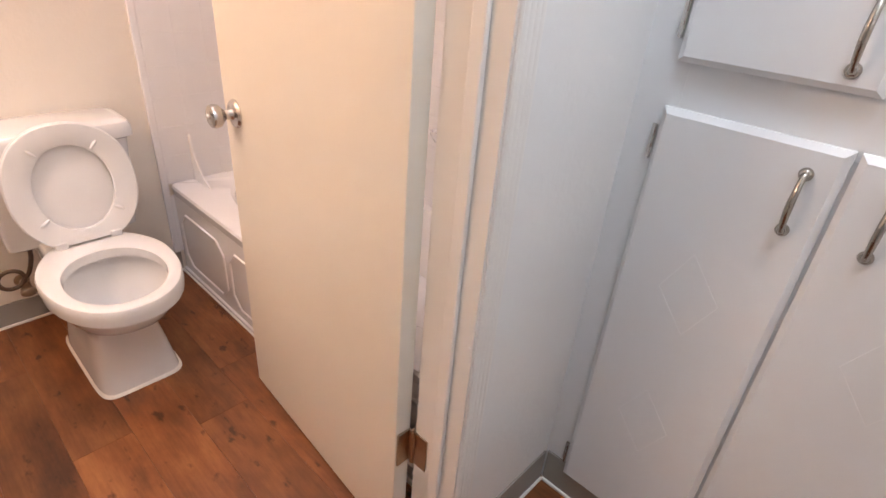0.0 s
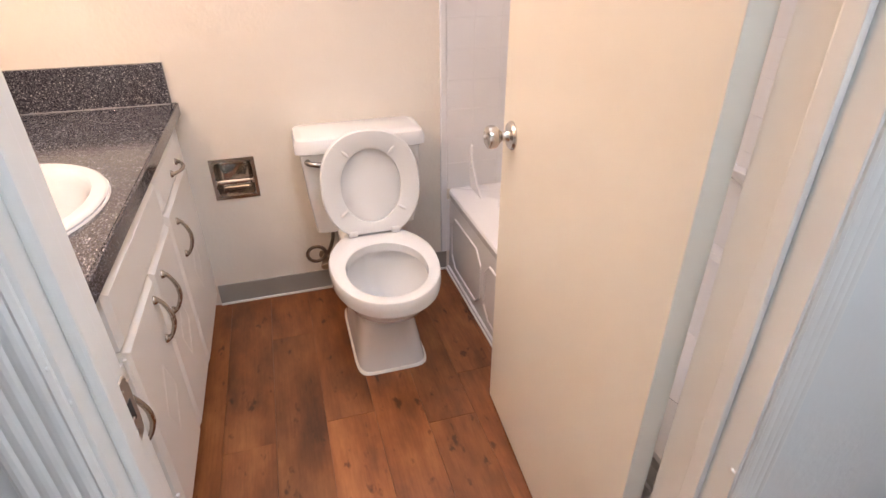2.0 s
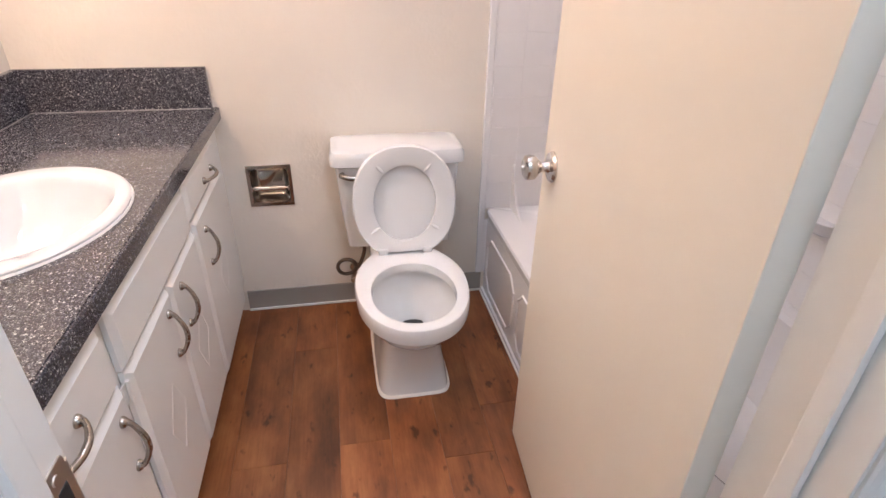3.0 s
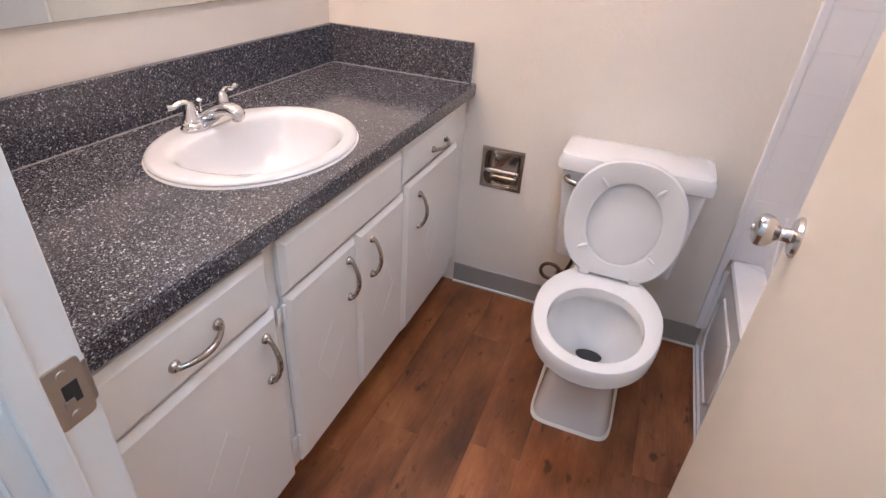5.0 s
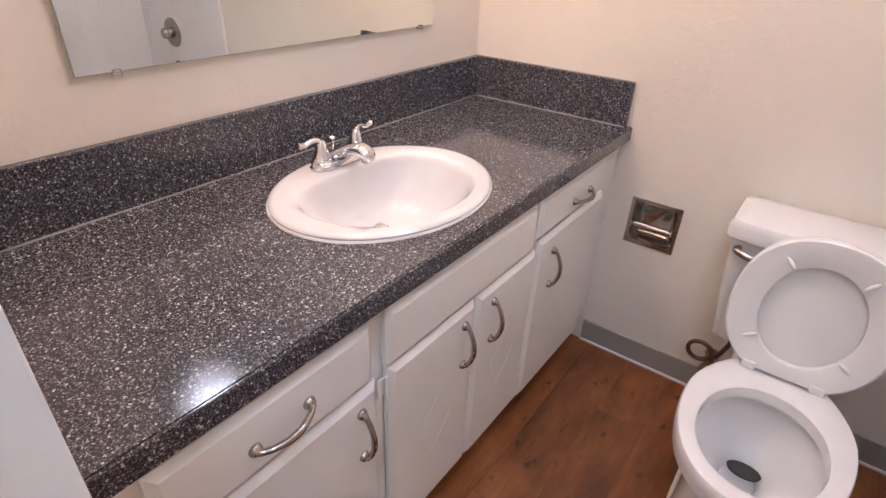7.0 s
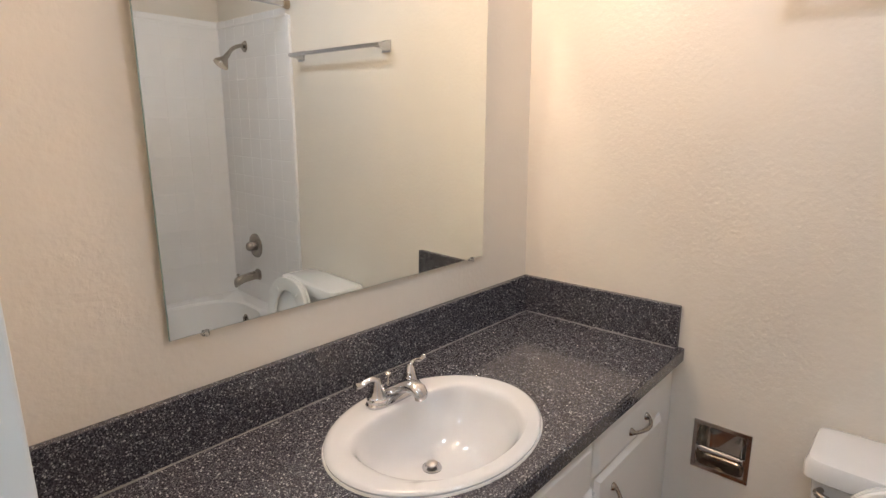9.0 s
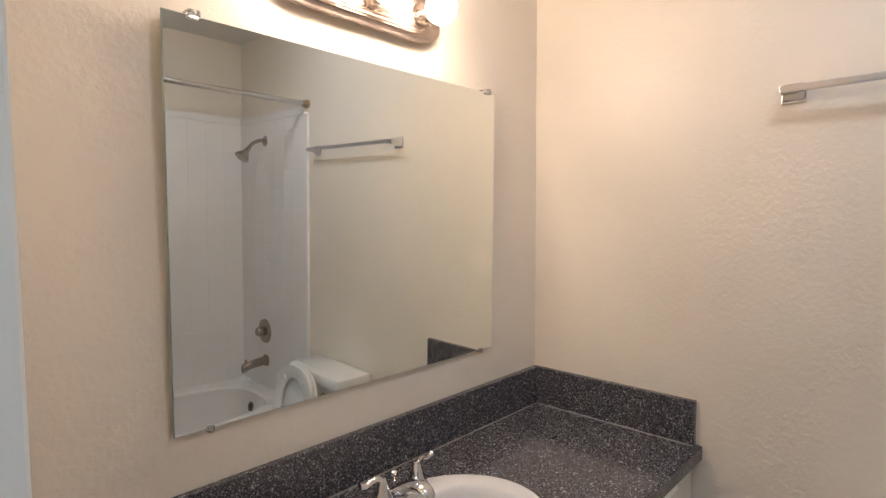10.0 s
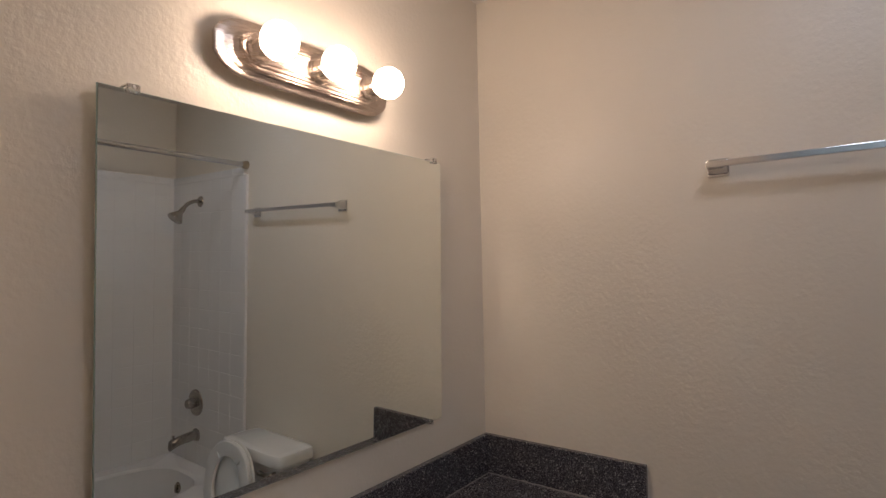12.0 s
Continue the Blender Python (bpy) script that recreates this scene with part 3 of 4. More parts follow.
def plate_ring(y, grow, end=None):
    """Long plate with a short straight end and swept corners."""
    h, a0, a1 = 0.062 + grow, lx0 - (grow if end is None else end), lx1 + (grow if end is None else end)
    q = max(h, 0.004) / 0.062
    corner = ((0.0, 0.042), (0.010, 0.027), (0.030, 0.012), (0.056, 0.003), (0.084, 0.0))
    pts = [(a0 + u * q, lz - h + w * q) for u, w in corner]
    pts += [(a1 - u * q, lz - h + w * q) for u, w in reversed(corner)]
    pts += [(x, 2 * lz - z) for x, z in reversed(pts)]
    return [Vector((x, y, z)) for x, z in pts]


steps = [(0.001, -0.016, -0.016), (0.020, -0.012, -0.012), (0.022, 0.0, 0.0), (0.027, 0.001, 0.001), (0.0285, -0.002, -0.002), (0.0290, -0.004, -0.005), (0.0300, -0.008, -0.020), (0.0335, -0.0135, -0.038), (0.0385, -0.018, -0.048)]
for k in range(3):
    g, e, y = -0.0186 - 0.0090 * k, -0.0484 - 0.0016 * k, 0.0385 + 0.0024 * k
    steps += [(y - 0.0014, g, e), (y - 0.0014, g - 0.0014, e - 0.0002), (y + 0.0020, g - 0.0022, e - 0.0006), (y + 0.0030, g - 0.0050, e - 0.0010), (y + 0.0026, g - 0.0084, e - 0.0014)]
part("backplate", loft([plate_ring(*r) for r in steps]), NICKEL, vl)
for bx in (0.910, 0.752, 0.590):
    s = part("socket", lathe([(0.001, 0.040), (0.030, 0.040), (0.030, 0.052), (0.025, 0.056), (0.0235, 0.074), (0.020, 0.078), (0.001, 0.078)], (bx, 0, lz), (0, 1, 0), 28), NICKEL, vl, "brushed nickel lamp socket", True)
    prof = [(0.001, 0.072), (0.014, 0.072), (0.016, 0.080)]
    prof += [(0.039 * math.sin(radians(a)), 0.115 - 0.039 * math.cos(radians(a))) for a in range(24, 176, 8)] + [(0.001, 0.154)]
    part("bulb", lathe(prof, (bx, 0, lz), (0, 1, 0), 32), BULB, s, "lit white globe bulb", True)
    part("filament", lathe([(0.001, 0.100), (0.008, 0.103), (0.011, 0.111), (0.011, 0.119), (0.008, 0.127), (0.001, 0.130)], (bx, 0, lz), (0, 1, 0), 14), FILAMENT, s, "", True)

# ---- roll holder ----
tp = thing("toilet_roll_holder", (0, TPY, TPZ), "recessed chrome toilet roll holder without paper", "toilet roll holder")
f0, f1, w2 = TPW - 0.004, TPW + 0.008, 0.0035
b = box(0.0005, w2, TPY - f1, TPY + f1, TPZ + f0, TPZ + f1, 0.001)
box(0.0005, w2, TPY - f1, TPY + f1, TPZ - f1, TPZ - f0, 0.001, bm=b)
box(0.0005, w2, TPY - f1, TPY - f0, TPZ - f0, TPZ + f0, 0.001, bm=b)
box(0.0005, w2, TPY + f0, TPY + f1, TPZ - f0, TPZ + f0, 0.001, bm=b)
part("trim_frame", b, DARKCHROME, tp)
rings = []
for x, s, lift in ((0.0005, 0.064, 0), (-0.012, 0.062, 0), (-0.032, 0.058, 0), (-0.046, 0.050, 0), (-0.052, 0.038, 0)):
    rings.append([Vector((x, TPY + y, TPZ + z)) for x_, y, z in [(p.z, p.x, p.y) for p in oval(0, 0, 0, s, s, 7, 40)]])
part("recess_cup", loft(rings, False, True), DARKCHROME, tp, "", True)
part("roller", lathe([(0.001, -0.060), (0.005, -0.060), (0.005, -0.054), (0.0100, -0.052), (0.0100, 0.0), (0.0090, 0.001), (0.0090, 0.052), (0.005, 0.054), (0.005, 0.060), (0.001, 0.060)], (0.004, TPY, TPZ - 0.008), (0, 1, 0), 20), CHROME, tp, "chrome spring roller", True)
for s in (-1, 1):
    part("roller_arm", box(-0.012, 0.010, TPY + s * 0.062 - 0.003, TPY + s * 0.062 + 0.003, TPZ - 0.018, TPZ + 0.002, 0.0015), CHROME, tp)

# ---- toilet ----
TY = 1.112
wc = thing("toilet", (0.35, TY, 0), "white two-piece ceramic toilet with seat and lid raised", "toilet")


def ring_fb(z, front_x, back_x, hw, n, count=56):
    """Oval section; above the pedestal its outer wall narrows towards the tank."""
    cx, a = (front_x + back_x) / 2, (front_x - back_x) / 2
    ring = oval(cx, TY, z, a, hw, n, count)
    if z > 0.28 and back_x < 0.3:
        for p in ring:
            u = max(0.0, (cx - p.x) / a)
            p.y = TY + (p.y - TY) * (1 - 0.46 * u * u)
    return ring


rings = [ring_fb(z - (0.008 if z > 0.34 else 0), f - (0.008 if z > 0.25 else 0), bk, hw, n) for z, f, bk, hw, n in (
    (0.001, 0.572, 0.16, 0.116, 7), (0.012, 0.571, 0.16, 0.115, 7), (0.10, 0.553, 0.17, 0.102, 6), (0.17, 0.541, 0.18, 0.092, 5), (0.205, 0.552, 0.18, 0.095, 4),
    (0.235, 0.600, 0.17, 0.112, 3.2), (0.260, 0.652, 0.165, 0.129, 2.6), (0.285, 0.690, 0.17, 0.141, 2.3), (0.315, 0.714, 0.18, 0.149, 2.2), (0.344, 0.726, 0.19, 0.154, 2.2), (0.349, 0.727, 0.20, 0.155, 2.2), (0.351, 0.739, 0.203, 0.166, 2.2), (0.354, 0.746, 0.215, 0.169, 2.2), (0.375, 0.748, 0.225, 0.170, 2.2),
    (0.396, 0.747, 0.225, 0.169, 2.2), (0.4015, 0.744, 0.230, 0.166, 2.2), (0.4035, 0.738, 0.238, 0.160, 2.2), (0.4035, 0.714, 0.382, 0.129, 2.1), (0.401, 0.708, 0.388, 0.124, 2.1), (0.374, 0.706, 0.390, 0.122, 2.1), (0.371, 0.709, 0.386, 0.126, 2.1), (0.369, 0.720, 0.356, 0.142, 2.1),
    (0.34, 0.706, 0.350, 0.137, 2.05), (0.30, 0.672, 0.366, 0.116, 2), (0.26, 0.625, 0.380, 0.095, 2), (0.225, 0.570, 0.393, 0.072, 2), (0.195, 0.520, 0.405, 0.050, 2), (0.160, 0.495, 0.412, 0.040, 2))]
bowl = part("bowl", loft(rings, True, True), PORCELAIN, wc, "", True)
# bowl has no outlet: a dark disc paints the shade of its trap
part("trap_shade", loft([oval(0.452, TY + 0.006, z, a, q, 2, 32) for z, a, q in ((0.196, 0.022, 0.036), (0.201, 0.023, 0.038), (0.2015, 0.019, 0.034))]), HOLESHADE, bowl, "dark disc painted as the shaded trap opening", True)
part("base_caulk", loft([ring_fb(0.0005, 0.578, 0.155, 0.122, 7), ring_fb(0.006, 0.575, 0.158, 0.119, 7), ring_fb(0.010, 0.571, 0.162, 0.115, 7)], True, True), WHITECAULK, wc, "white caulk round the foot", True)
part("tank_shelf", box(0.035, 0.27, TY - 0.105, TY + 0.105, 0.27, 0.362, 0.02, 4), PORCELAIN, wc, "", True)


def tank_ring(z, x0, x1, y0, y1, n=9):
    return oval((x0 + x1) / 2, (y0 + y1) / 2, z, (x1 - x0) / 2, (y1 - y0) / 2, n, 64)


tank = part("tank", loft([tank_ring(0.340, 0.035, 0.165, TY - 0.168, TY + 0.175), tank_ring(0.348, 0.030, 0.175, TY - 0.176, TY + 0.183), tank_ring(0.50, 0.022, 0.190, TY - 0.192, TY + 0.196), tank_ring(0.656, 0.018, 0.198, TY - 0.203, TY + 0.207)]), PORCELAIN, wc, "", True)
part("tank_lid", loft([tank_ring(0.655, 0.012, 0.208, TY - 0.211, TY + 0.215), tank_ring(0.660, 0.008, 0.214, TY - 0.218, TY + 0.222), tank_ring(0.690, 0.008, 0.214, TY - 0.218, TY + 0.222), tank_ring(0.704, 0.012, 0.206, TY - 0.211, TY + 0.215), tank_ring(0.710, 0.028, 0.188, TY - 0.193, TY + 0.197)]), PORCELAIN, wc, "", True)
fl = smooth_path([(0.196, TY - 0.178, 0.634), (0.212, TY - 0.184, 0.634), (0.222, TY - 0.172, 0.632), (0.225, TY - 0.145, 0.627), (0.225, TY - 0.110, 0.629)], 4)
part("flush_lever", tube(fl, [0.0070 + 0.0030 * (i / (len(fl) - 1)) for i in range(len(fl))], 12), PEWTER, tank, "dull metal flush lever", True)

# raised seat (underside to the front) and the lid behind it
SB, LEAN_A = Vector((0.312, TY + 0.007, 0.397)), radians(7.0)
SU, SN = Vector((-math.sin(LEAN_A), 0, math.cos(LEAN_A))), Vector((math.cos(LEAN_A), 0, math.sin(LEAN_A)))


def seat_ring(depth, a, bv, vc, n, count=56, cut=0.006):
    out = []
    for p in oval(0, vc, 0, a, bv, n, count):
        out.append(SB + Vector((0, 1, 0)) * p.x + SU * max(p.y, cut) + SN * depth)
    return out


seat = part("seat", loft([seat_ring(0.000, 0.155, 0.177, 0.170, 2.25), seat_ring(0.003, 0.162, 0.184, 0.170, 2.25), seat_ring(0.014, 0.163, 0.185, 0.170, 2.25), seat_ring(0.018, 0.159, 0.181, 0.170, 2.25),
                          seat_ring(0.018, 0.103, 0.129, 0.168, 2.05), seat_ring(0.015, 0.099, 0.125, 0.168, 2.05), seat_ring(0.004, 0.099, 0.125, 0.168, 2.05), seat_ring(0.0, 0.103, 0.129, 0.168, 2.05)], wrap=True), SEATPLASTIC, wc, "", True)
part("lid", loft([seat_ring(-0.019, 0.151, 0.174, 0.170, 2.25), seat_ring(-0.015, 0.161, 0.184, 0.170, 2.25), seat_ring(-0.007, 0.162, 0.185, 0.170, 2.25), seat_ring(-0.004, 0.157, 0.180, 0.170, 2.25)]), SEATPLASTIC, wc, "", True)
for ang in (52, 128, 218, 322):
    c, s = math.cos(radians(ang)), math.sin(radians(ang))
    p0 = SB + Vector((0, c * 0.103, 0)) + SU * (0.172 + s * 0.126) + SN * 0.018
    p1 = SB + Vector((0, c * 0.138, 0)) + SU * (0.172 + s * 0.156) + SN * 0.018
    part("bumper", tube([p0.lerp(p1, t) for t in (0, 0.15, 0.5, 0.85, 1)], [0.001, 0.004, 0.0056, 0.004, 0.001], 10), SEATPLASTIC, seat, "", True)
for dy in (-0.068, 0.076):
    part("seat_hinge", box(0.280, 0.330, TY + dy - 0.016, TY + dy + 0.016, 0.394, 0.418, 0.005, 3), SEATPLASTIC, wc, "white plastic seat hinge", True)

wc.scale = (1, 1, 0.985)

# water supply
sv = thing("water_supply", (0.03, 0.955, 0.16), "looped braided supply hose on a tarnished stop valve", "water supply")
b = lathe([(0.001, 0), (0.022, 0), (0.020, 0.004), (0.008, 0.007), (0.0075, 0.055), (0.001, 0.056)], (0.0, 0.955, 0.158), (1, 0, 0), 20)
part("stub_pipe", b, AGED, sv, "", True)
part("valve_body", lathe([(0.001, -0.022), (0.014, -0.022), (0.014, -0.006), (0.018, 0), (0.014, 0.008), (0.014, 0.026), (0.001, 0.027)], (0.066, 0.955, 0.158), (0, 0, 1), 18), AGED, sv, "", True)
part("valve_handle", loft([[Vector((x, 0.955 + p.x, 0.158 + p.y)) for p in oval(0, 0, 0, 0.022 * s, 0.014 * s, 2, 24)] for x, s in ((0.083, 0.7), (0.086, 1), (0.097, 1), (0.100, 0.7))]), AGED, sv, "", True)
loop = [(0.066, 0.955, 0.184), (0.072, 0.960, 0.203)]
for k in range(0, 11):
    a = radians(-20 - 33 * k)
    loop.append((0.075 + 0.003 * k, 0.925 + 0.036 * math.cos(a), 0.215 + 0.036 * math.sin(a)))
loop += [(0.105, 0.975, 0.240), (0.110, 0.990, 0.290), (0.110, 0.992, 0.342)]
hose = smooth_path(loop, 4)
part("hose", tube(hose, 0.0066, 10), BRAID, sv, "braided steel hose", True)
part("coupling_nut", lathe([(0.001, 0), (0.014, 0), (0.015, 0.004), (0.013, 0.022), (0.001, 0.023)], (0.110, 0.992, 0.318), (0, 0, 1), 12), SEATPLASTIC, sv, "white plastic coupling nut", True)

# ---- ceiling dome lights ----
def dome_light(x, y, r, glow, label):
    cp = thing("ceiling_light", (x, y, H), label, "ceiling light")
    part("base_ring", lathe([(0.001, 0), (r + 0.018, 0), (r + 0.018, 0.014), (r + 0.006, 0.022), (r - 0.002, 0.020), (0.001, 0.018)], (x, y, H), (0, 0, -1), 40), TRIM, cp, "", True)
    part("glass_dome", lathe([(0.001, 0.021), (r - 0.004, 0.021), (r - 0.010, 0.040), (r * 0.75, 0.058), (r * 0.4, 0.067), (0.001, 0.070)], (x, y, H), (0, 0, -1), 40), glow, cp, "glowing cool-white glass dome", True)


dome_light(0.65, 1.07, 0.112, PANEL, "round cool-white glass dome light on the bathroom ceiling")
dome_light(2.06, 1.25, 0.150, HALLGLOW, "round cool-white glass dome light on the hallway ceiling")

# ---- towel bar ----
TZ = 1.745
tb = thing("towel_bar", (0, 1.055, TZ), "square chrome towel bar on the wall above the toilet", "towel bar")
for y in (0.748, 1.362):
    p = part("post", box(0.0, 0.006, y - 0.026, y + 0.026, TZ - 0.026, TZ + 0.022, 0.002), CHROME, tb)
    rings = [[Vector((x, y + a * p_.x, TZ + c * p_.y)) for p_ in oval(0, 0, 0, 1, 1, 9, 24)] for x, a, c in ((0.005, 0.024, 0.021), (0.020, 0.0205, 0.013), (0.046, 0.020, 0.0095), (0.0515, 0.020, 0.0095))]
    part("arm", loft(rings), CHROME, p, "", True)
part("bar", box(0.050, 0.063, 0.729, 1.381, TZ - 0.008, TZ + 0.008, 0.0015), CHROME, tb)

# ---- bathtub ----
TF, TR = 1.476, 0.380                       # apron face, rim height
tub = thing("bathtub", (0.75, 1.83, 0), "white built-in bathtub with a panelled apron", "bathtub")
bx0, bx1, by0, by1 = 0.004, W - 0.004, TF, L - 0.008


def tub_ring(z, ix0, ix1, iy0, iy1, n, count=72):
    return oval((ix0 + ix1) / 2, (iy0 + iy1) / 2, z, (ix1 - ix0) / 2, (iy1 - iy0) / 2, n, count)


rings = [tub_ring(z, *r) for z, *r in ((TR - 0.045, bx0, bx1, by0 + 0.004, by1, 60), (TR - 0.010, bx0, bx1, by0 - 0.004, by1, 60), (TR - 0.002, bx0, bx1, by0 + 0.001, by1, 60), (TR, bx0, bx1, by0 + 0.010, by1, 60),
                                       (TR, bx0 + 0.085, bx1 - 0.10, by0 + 0.085, by1 - 0.055, 3.5), (TR - 0.012, bx0 + 0.100, bx1 - 0.115, by0 + 0.098, by1 - 0.068, 3.5), (TR - 0.16, bx0 + 0.125, bx1 - 0.20, by0 + 0.115, by1 - 0.085, 3.5),
                                       (TR - 0.27, bx0 + 0.155, bx1 - 0.27, by0 + 0.14, by1 - 0.11, 3), (TR - 0.292, bx0 + 0.21, bx1 - 0.34, by0 + 0.19, by1 - 0.16, 3))]
part("basin", loft(rings, False, True), ACRYLIC, tub, "", True)
apron = part("apron", box(bx0, bx1, TF + 0.004, TF + 0.022, 0.0, TR - 0.044, 0.003), ACRYLIC, tub)


def panel_line(x0, x1, z0, z1, r, c=0.045):
    pts = [(x0 + c, z0), (x1 - c, z0), (x1, z0 + c), (x1, z1 - c), (x1 - c, z1), (x0 + c, z1), (x0, z1 - c), (x0, z0 + c)]
    b = bmesh.new()
    for (ax, az), (cx, cz) in zip(pts, pts[1:] + pts[:1]):
        tube([(ax, TF + 0.004, az), (cx, TF + 0.004, cz)], r, 8, bm=b)
    part("apron_panel", b, ACRYLIC, apron, "raised panel outline", True)


panel_line(0.05, 0.385, 0.050, 0.278, 0.0055)
panel_line(0.43, 1.06, 0.050, 0.278, 0.0055)
panel_line(1.105, 1.44, 0.050, 0.278, 0.0055)
part("foot_strip", box(bx0, bx1, TF - 0.006, TF + 0.004, 0, 0.016, 0.003), ACRYLIC, tub)
part("foot_caulk", box(bx0, bx1, TF - 0.013, TF - 0.006, 0, 0.006, 0.0025), WHITECAULK, tub)
part("overflow_plate", lathe([(0.001, 0), (0.033, 0), (0.032, 0.006), (0.022, 0.009), (0.001, 0.010)], (0.112, 1.885, 0.285), (1, 0, 0.12), 28), PEWTER, tub, "metal overflow plate", True)
part("trip_lever", box(0.121, 0.134, 1.880, 1.890, 0.266, 0.306, 0.002), PEWTER, tub)
fin = [(0.008, TR - 0.002), (0.150, TR - 0.002), (0.128, TR + 0.010), (0.090, TR + 0.034), (0.056, TR + 0.074), (0.034, TR + 0.120), (0.022, TR + 0.172), (0.008, TR + 0.180)]
part("splash_guard", loft([[Vector((x, y, z)) for x, z in fin] for y in (1.566, 1.573)]), ACRYLIC, tub, "moulded splash guard fin")

# surround: panels with tile-pattern relief
SY0, SZ1, SP = 1.455, 1.936, 0.012
sur = solid("tub_surround", box(0.0, SP, SY0 + 0.012, L, TR + 0.001, SZ1), ACRYLIC, "white moulded tub surround with tile pattern", "tub surround", "structure")
part("back_panel", box(SP, W - SP, L - SP, L, TR + 0.001, SZ1), ACRYLIC, sur)
part("end_panel", box(W - SP, W, SY0 + 0.012, L, TR + 0.001, SZ1), ACRYLIC, sur)
part("edge_flange", box(0.0, 0.016, SY0 - 0.012, SY0 + 0.012, 0.092, SZ1 + 0.004, 0.005, 3), ACRYLIC, sur)
part("edge_flange", box(0.0, 0.010, SY0 + 0.012, TF + 0.02, 0.092, TR - 0.05, 0.002), ACRYLIC, sur)
part("top_flange", box(0.0, 0.016, SY0 + 0.012, L, SZ1, SZ1 + 0.012, 0.003), ACRYLIC, sur)
part("top_flange", box(0.016, W - SP, L - 0.016, L, SZ1, SZ1 + 0.012, 0.003), ACRYLIC, sur)

ledge = [(oval(0.77, L - SP + 0.002, z, a, d, 2.6, 32)) for z, a, d in ((0.612, 0.030, 0.018), (0.625, 0.060, 0.042), (0.648, 0.072, 0.056), (0.660, 0.073, 0.058), (0.663, 0.069, 0.054), (0.655, 0.060, 0.045))]
part("soap_ledge", loft(ledge), ACRYLIC, sur, "moulded soap ledge", True)

# shower and tub fittings on the toilet wall
SHY, SHZ = 1.885, 1.826
# shower head: dark reflections are put into the metal's colour
sh = thing("wall_shower", (0.012, SHY, SHZ), "chrome shower head on a short bent arm", "shower")
part("escutcheon", lathe([(0.001, 0), (0.030, 0), (0.027, 0.006), (0.010, 0.010), (0.001, 0.011)], (SP, SHY, SHZ), (1, 0, 0), 26), DARKCHROME, sh, "", True)
arm = smooth_path([(SP, SHY, SHZ), (0.045, SHY, SHZ - 0.001), (0.085, SHY, SHZ - 0.020), (0.112, SHY, SHZ - 0.052)], 6)
part("arm", tube(arm, 0.0105, 14), DARKCHROME, sh, "", True)
part("head", lathe([(0.001, -0.01), (0.012, -0.01), (0.015, 0.006), (0.013, 0.014), (0.018, 0.026), (0.038, 0.056), (0.041, 0.062), (0.040, 0.070), (0.035, 0.072), (0.001, 0.069)], (0.112, SHY, SHZ - 0.052), (0.62, 0, -0.78), 30), DARKCHROME, sh, "", True)
va = thing("shower_valve", (0.012, 1.905, 0.716), "brushed metal round shower valve plate with a knob", "shower valve")
part("escutcheon", lathe([(0.001, 0), (0.072, 0), (0.070, 0.006), (0.060, 0.011), (0.035, 0.014), (0.001, 0.015)], (SP, 1.905, 0.716), (1, 0, 0), 40), PEWTER, va, "", True)
part("knob", lathe([(0.001, 0.012), (0.026, 0.012), (0.028, 0.030), (0.025, 0.050), (0.020, 0.055), (0.001, 0.056)], (SP, 1.905, 0.716), (1, 0, 0), 28), PEWTER, va, "", True)
spt = thing("tub_spout", (0.012, 1.895, 0.541), "metal tub spout with a diverter knob", "tub spout")
springs = [[Vector((x, 1.895 + p.x, zc - 0.059 + p.y)) for p in oval(0, 0, 0, a, c, 2.6, 26)] for x, zc, a, c in ((SP, 0.600, 0.034, 0.034), (0.018, 0.600, 0.034, 0.034), (0.024, 0.600, 0.025, 0.024), (0.06, 0.598, 0.025, 0.024), (0.11, 0.592, 0.024, 0.023), (0.145, 0.582, 0.023, 0.026), (0.158, 0.574, 0.019, 0.026), (0.162, 0.572, 0.012, 0.018))]
part("body", loft(springs), PEWTER, spt, "", True)
part("diverter", lathe([(0.001, 0), (0.004, 0), (0.004, 0.012), (0.008, 0.014), (0.008, 0.020), (0.001, 0.021)], (0.140, 1.895, 0.547), (0, 0, 1), 14), PEWTER, spt, "", True)

# shower rod
rod = thing("shower_rod", (0.745, 1.462, 1.988), "chrome tension shower curtain rod without a curtain", "shower rod")
part("tube", lathe([(0.001, 0.02), (0.0125, 0.02), (0.0125, 0.95), (0.001, 0.95)], (0, 1.462, 1.988), (1, 0, 0), 20), CHROME, rod, "", True)
part("inner_tube", lathe([(0.001, 0.0), (0.0105, 0.0), (0.0105, W - 0.97), (0.001, W - 0.97)], (0.95, 1.462, 1.988), (1, 0, 0), 20), CHROME, rod, "", True)
for x, d in ((0.0, 1), (W, -1)):
    part("end_cup", lathe([(0.001, 0), (0.022, 0), (0.022, 0.012), (0.016, 0.028), (0.001, 0.029)], (x, 1.462, 1.988), (d, 0, 0), 22), AGED, rod, "dark rubber end cup", True)

# ---- linen closet in the hall ----
cl = thing("linen_closet", (2.0, HN, 0), "white painted built-in linen closet with doors above and below", "linen closet")
CX1 = 2.36
b = box(HX + 0.0005, 1.675, HN, HN + 0.018, 0, H - 0.002, 0.001)
box(2.245, CX1, HN, HN + 0.018, 0, H - 0.002, 0.001, bm=b)
for z0, z1 in ((0.0, 0.10), (1.010, 1.120), (2.05, H - 0.002)):
    box(1.675, 2.245, HN, HN + 0.018, z0, z1, 0.001, bm=b)
box(1.935, 1.975, HN, HN + 0.018, 0.10, 1.010, 0.001, bm=b)
box(1.935, 1.975, HN, HN + 0.018, 1.120, 2.05, 0.001, bm=b)
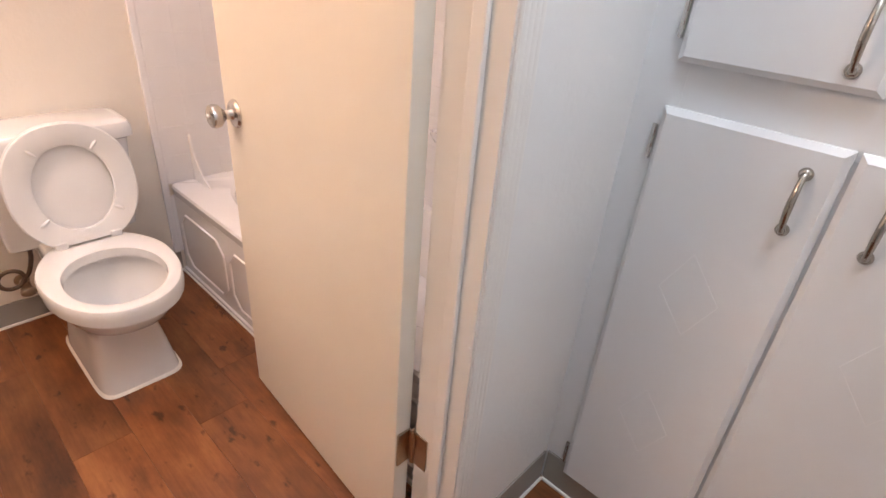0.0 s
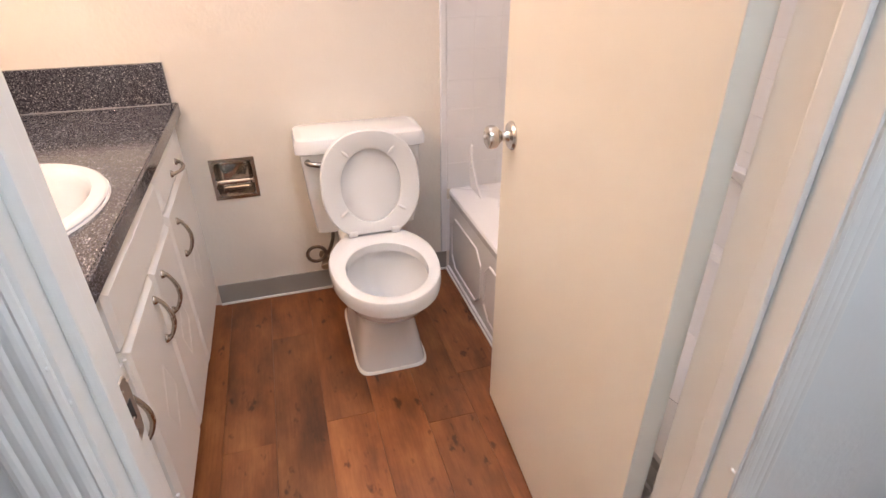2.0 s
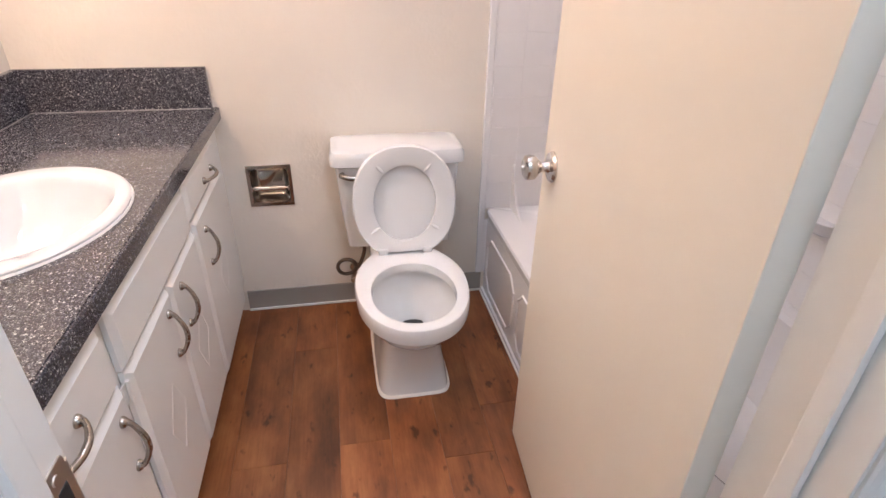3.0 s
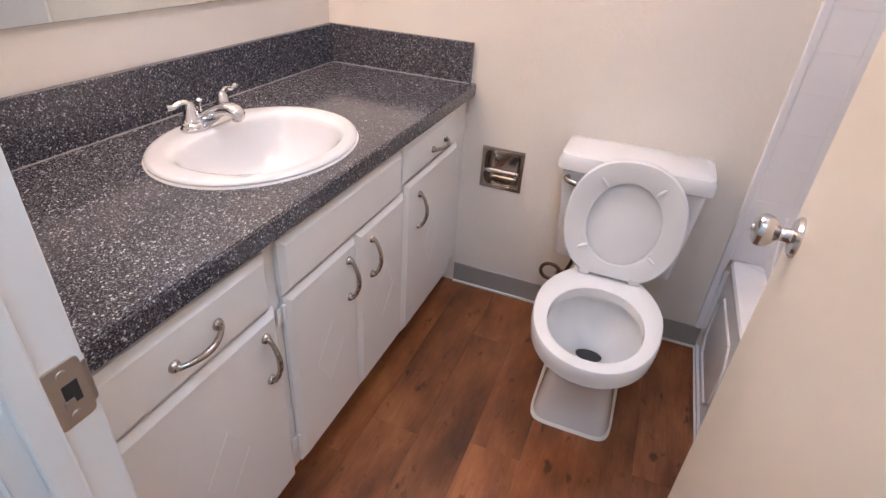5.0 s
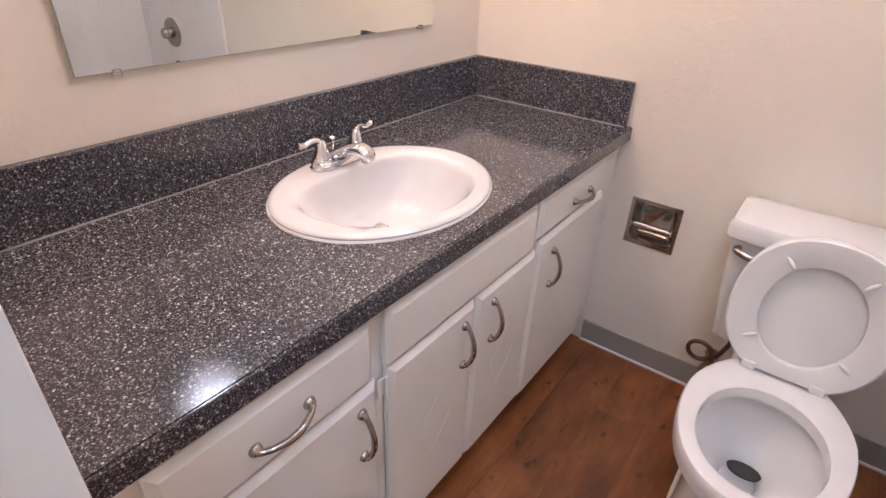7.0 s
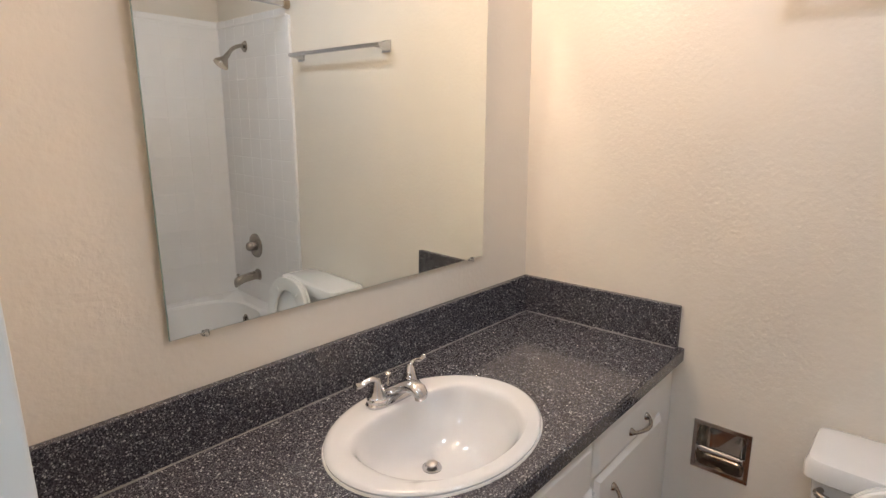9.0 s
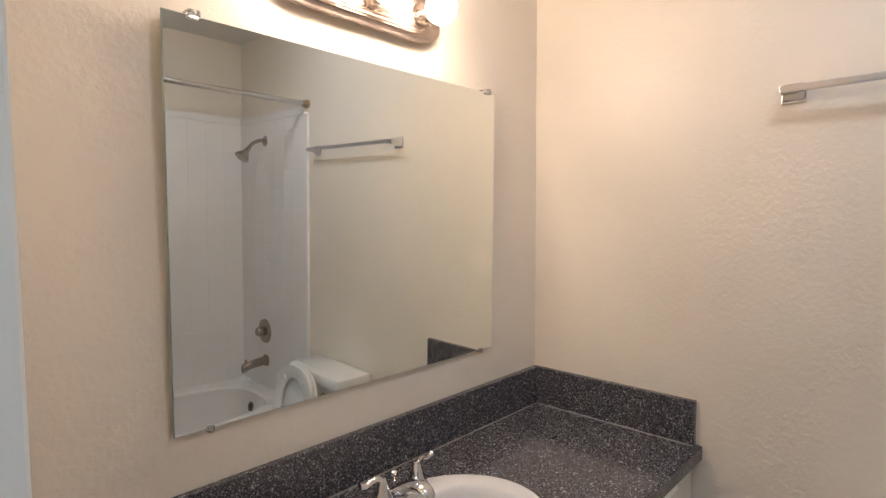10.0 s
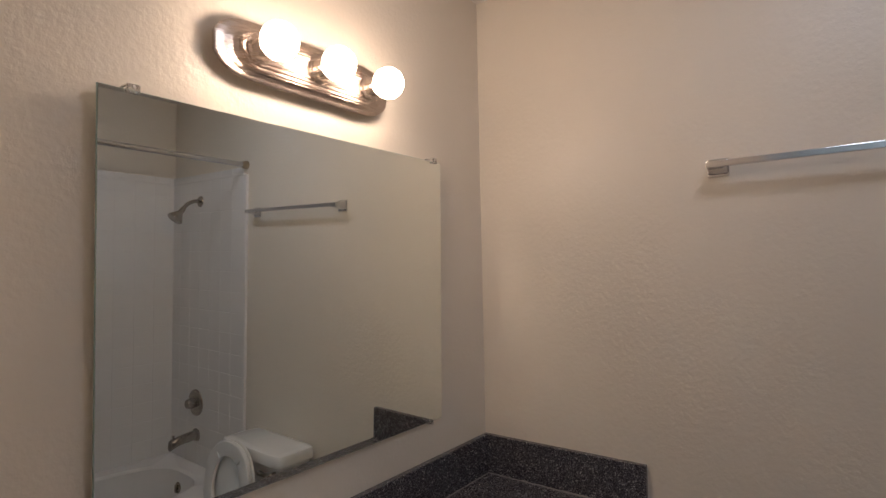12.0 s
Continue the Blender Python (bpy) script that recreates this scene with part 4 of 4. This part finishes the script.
part("face_frame", b, HALLCAB, cl)
part("back", box(1.61, CX1, HN + 0.018, HN + 0.03, 0, H - 0.002), HALLCAB, cl)
part("filler", box(CX1, HE, HN, HN + 0.018, 0, H - 0.002), HALLCAB, cl)


def closet_front(x0, x1, z0, z1, hx, hz0, hz1, hinge_x, side):
    rings = []
    for y, s in ((HN - 0.0015, 0), (HN - 0.011, 0), (HN - 0.0175, 0.008), (HN - 0.019, 0.010)):
        rings.append([Vector((x0 + s, y, z0 + s)), Vector((x1 - s, y, z0 + s)), Vector((x1 - s, y, z1 - s)), Vector((x0 + s, y, z1 - s))])
    d = part("closet_door", loft(rings), HALLCAB, cl)
    pull((hx, HN - 0.019, hz0), (hx, HN - 0.019, hz1), (0, -1, 0), d)
    diamond((x0 + x1) / 2, z1 - 0.32, HN - 0.019, d, HALLCAB)
    diamond((x0 + x1) / 2, z0 + 0.30, HN - 0.019, d, HALLCAB)
    for z in ((z0 + 0.065), (z1 - 0.065)):
        h = part("hinge", lathe([(0.001, -0.03), (0.0034, -0.03), (0.0034, -0.011), (0.0026, -0.010), (0.0034, -0.009), (0.0034, 0.009), (0.0026, 0.010), (0.0034, 0.011), (0.0034, 0.03), (0.001, 0.03)], (hinge_x, HN - 0.010, z), (0, 0, 1), 10), SATIN, d, "worn metal hinge", True)
        part("hinge_leaf", box(min(hinge_x, hinge_x + side * 0.009), max(hinge_x, hinge_x + side * 0.009), HN - 0.003, HN - 0.0005, z - 0.03, z + 0.03, 0.0006), SATIN, h)


closet_front(1.656, 1.9395, 0.080, 1.025, 1.893, 0.979, 0.886, 1.650, -1)
closet_front(1.9465, 2.250, 0.080, 1.025, 2.005, 0.979, 0.886, 2.256, 1)
closet_front(1.656, 1.9395, 1.099, 2.06, 1.895, 1.222, 1.129, 1.650, -1)
closet_front(1.9465, 2.250, 1.099, 2.06, 2.010, 1.222, 1.129, 2.256, 1)

# ---- pieces: wall tiles and floor planks ----
def tile_mesh(du, dv, axis):
    t, c, g = 0.0010, 0.0022, 0.0005
    b = bmesh.new()
    rings = []
    for d, s in ((0, g), (t * 0.6, g + 0.0004), (t, g + c)):
        q = [(-du / 2 + s, -dv / 2 + s), (du / 2 - s, -dv / 2 + s), (du / 2 - s, dv / 2 - s), (-du / 2 + s, dv / 2 - s)]
        rings.append([Vector((d, u, v)) if axis == "x" else Vector((u, -d, v)) for u, v in q])
    loft(rings, False, True, b)
    me = bpy.data.meshes.new("tile")
    b.to_mesh(me)
    b.free()
    me.materials.append(ACRYLIC)
    return me


def pieces(me, name, spots, parent):
    for s in spots:
        ob = new(name, me)
        ob.parent = parent
        ob.location = Vector(s) - ORIG[parent]


TS = 0.1062
rows_z = [TR + 0.004 + TS * (k + 0.5) for k in range(15)]
cols_y = [SY0 + 0.014 + 0.1035 * (k + 0.5) for k in range(7)]
pieces(tile_mesh(0.1035, TS, "x"), "tile", [(SP, y, z) for y in cols_y for z in rows_z if not (abs(y - SHY) < 0.06 and (abs(z - SHZ) < 0.06 or abs(z - 0.541) < 0.06 or abs(z - 0.716) < 0.12))], sur)
pieces(tile_mesh(TS, TS, "y"), "tile", [(SP + 0.004 + TS * (k + 0.5), L - SP, z) for k in range(13) for z in rows_z], sur)

PWD, PL = 0.146, 0.914
rnd = random.Random(11)
plank_meshes = {}


def plank_mesh(length, width):
    key = (round(length, 3), round(width, 3))
    if key not in plank_meshes:
        rings = []
        for z, s in ((-0.004, 0.0002), (-0.0006, 0.0002), (0.0, 0.0007)):
            rings.append([Vector((s, s, z)), Vector((length - s, s, z)), Vector((length - s, width - s, z)), Vector((s, width - s, z))])
        b = loft(rings, False, True)
        me = bpy.data.meshes.new("plank")
        b.to_mesh(me)
        b.free()
        me.materials.append(WOOD)
        plank_meshes[key] = me
    return plank_meshes[key]


FIRST = {6: 0.732, 7: 0.470, 8: 0.826, 9: 0.648}
row, y = -15, 0.867 - 21 * PWD
while y < L:
    joint = FIRST.get(row, rnd.uniform(0, PL))
    lift = rnd.uniform(0, 0.0002)
    y0, y1 = max(y, HS), min(y + PWD, L)
    low = 0.0 if y1 > 0.02 else HX
    x = joint - PL
    while x < HE:
        x0, x1 = max(x, low), min(x + PL, HE)
        if x1 - x0 > 0.02 and y1 - y0 > 0.02:
            ob = new("plank", plank_mesh(x1 - x0, y1 - y0))
            ob.parent = floor
            ob.location = (x0, y0, lift)
        x += PL
    y += PWD
    row += 1
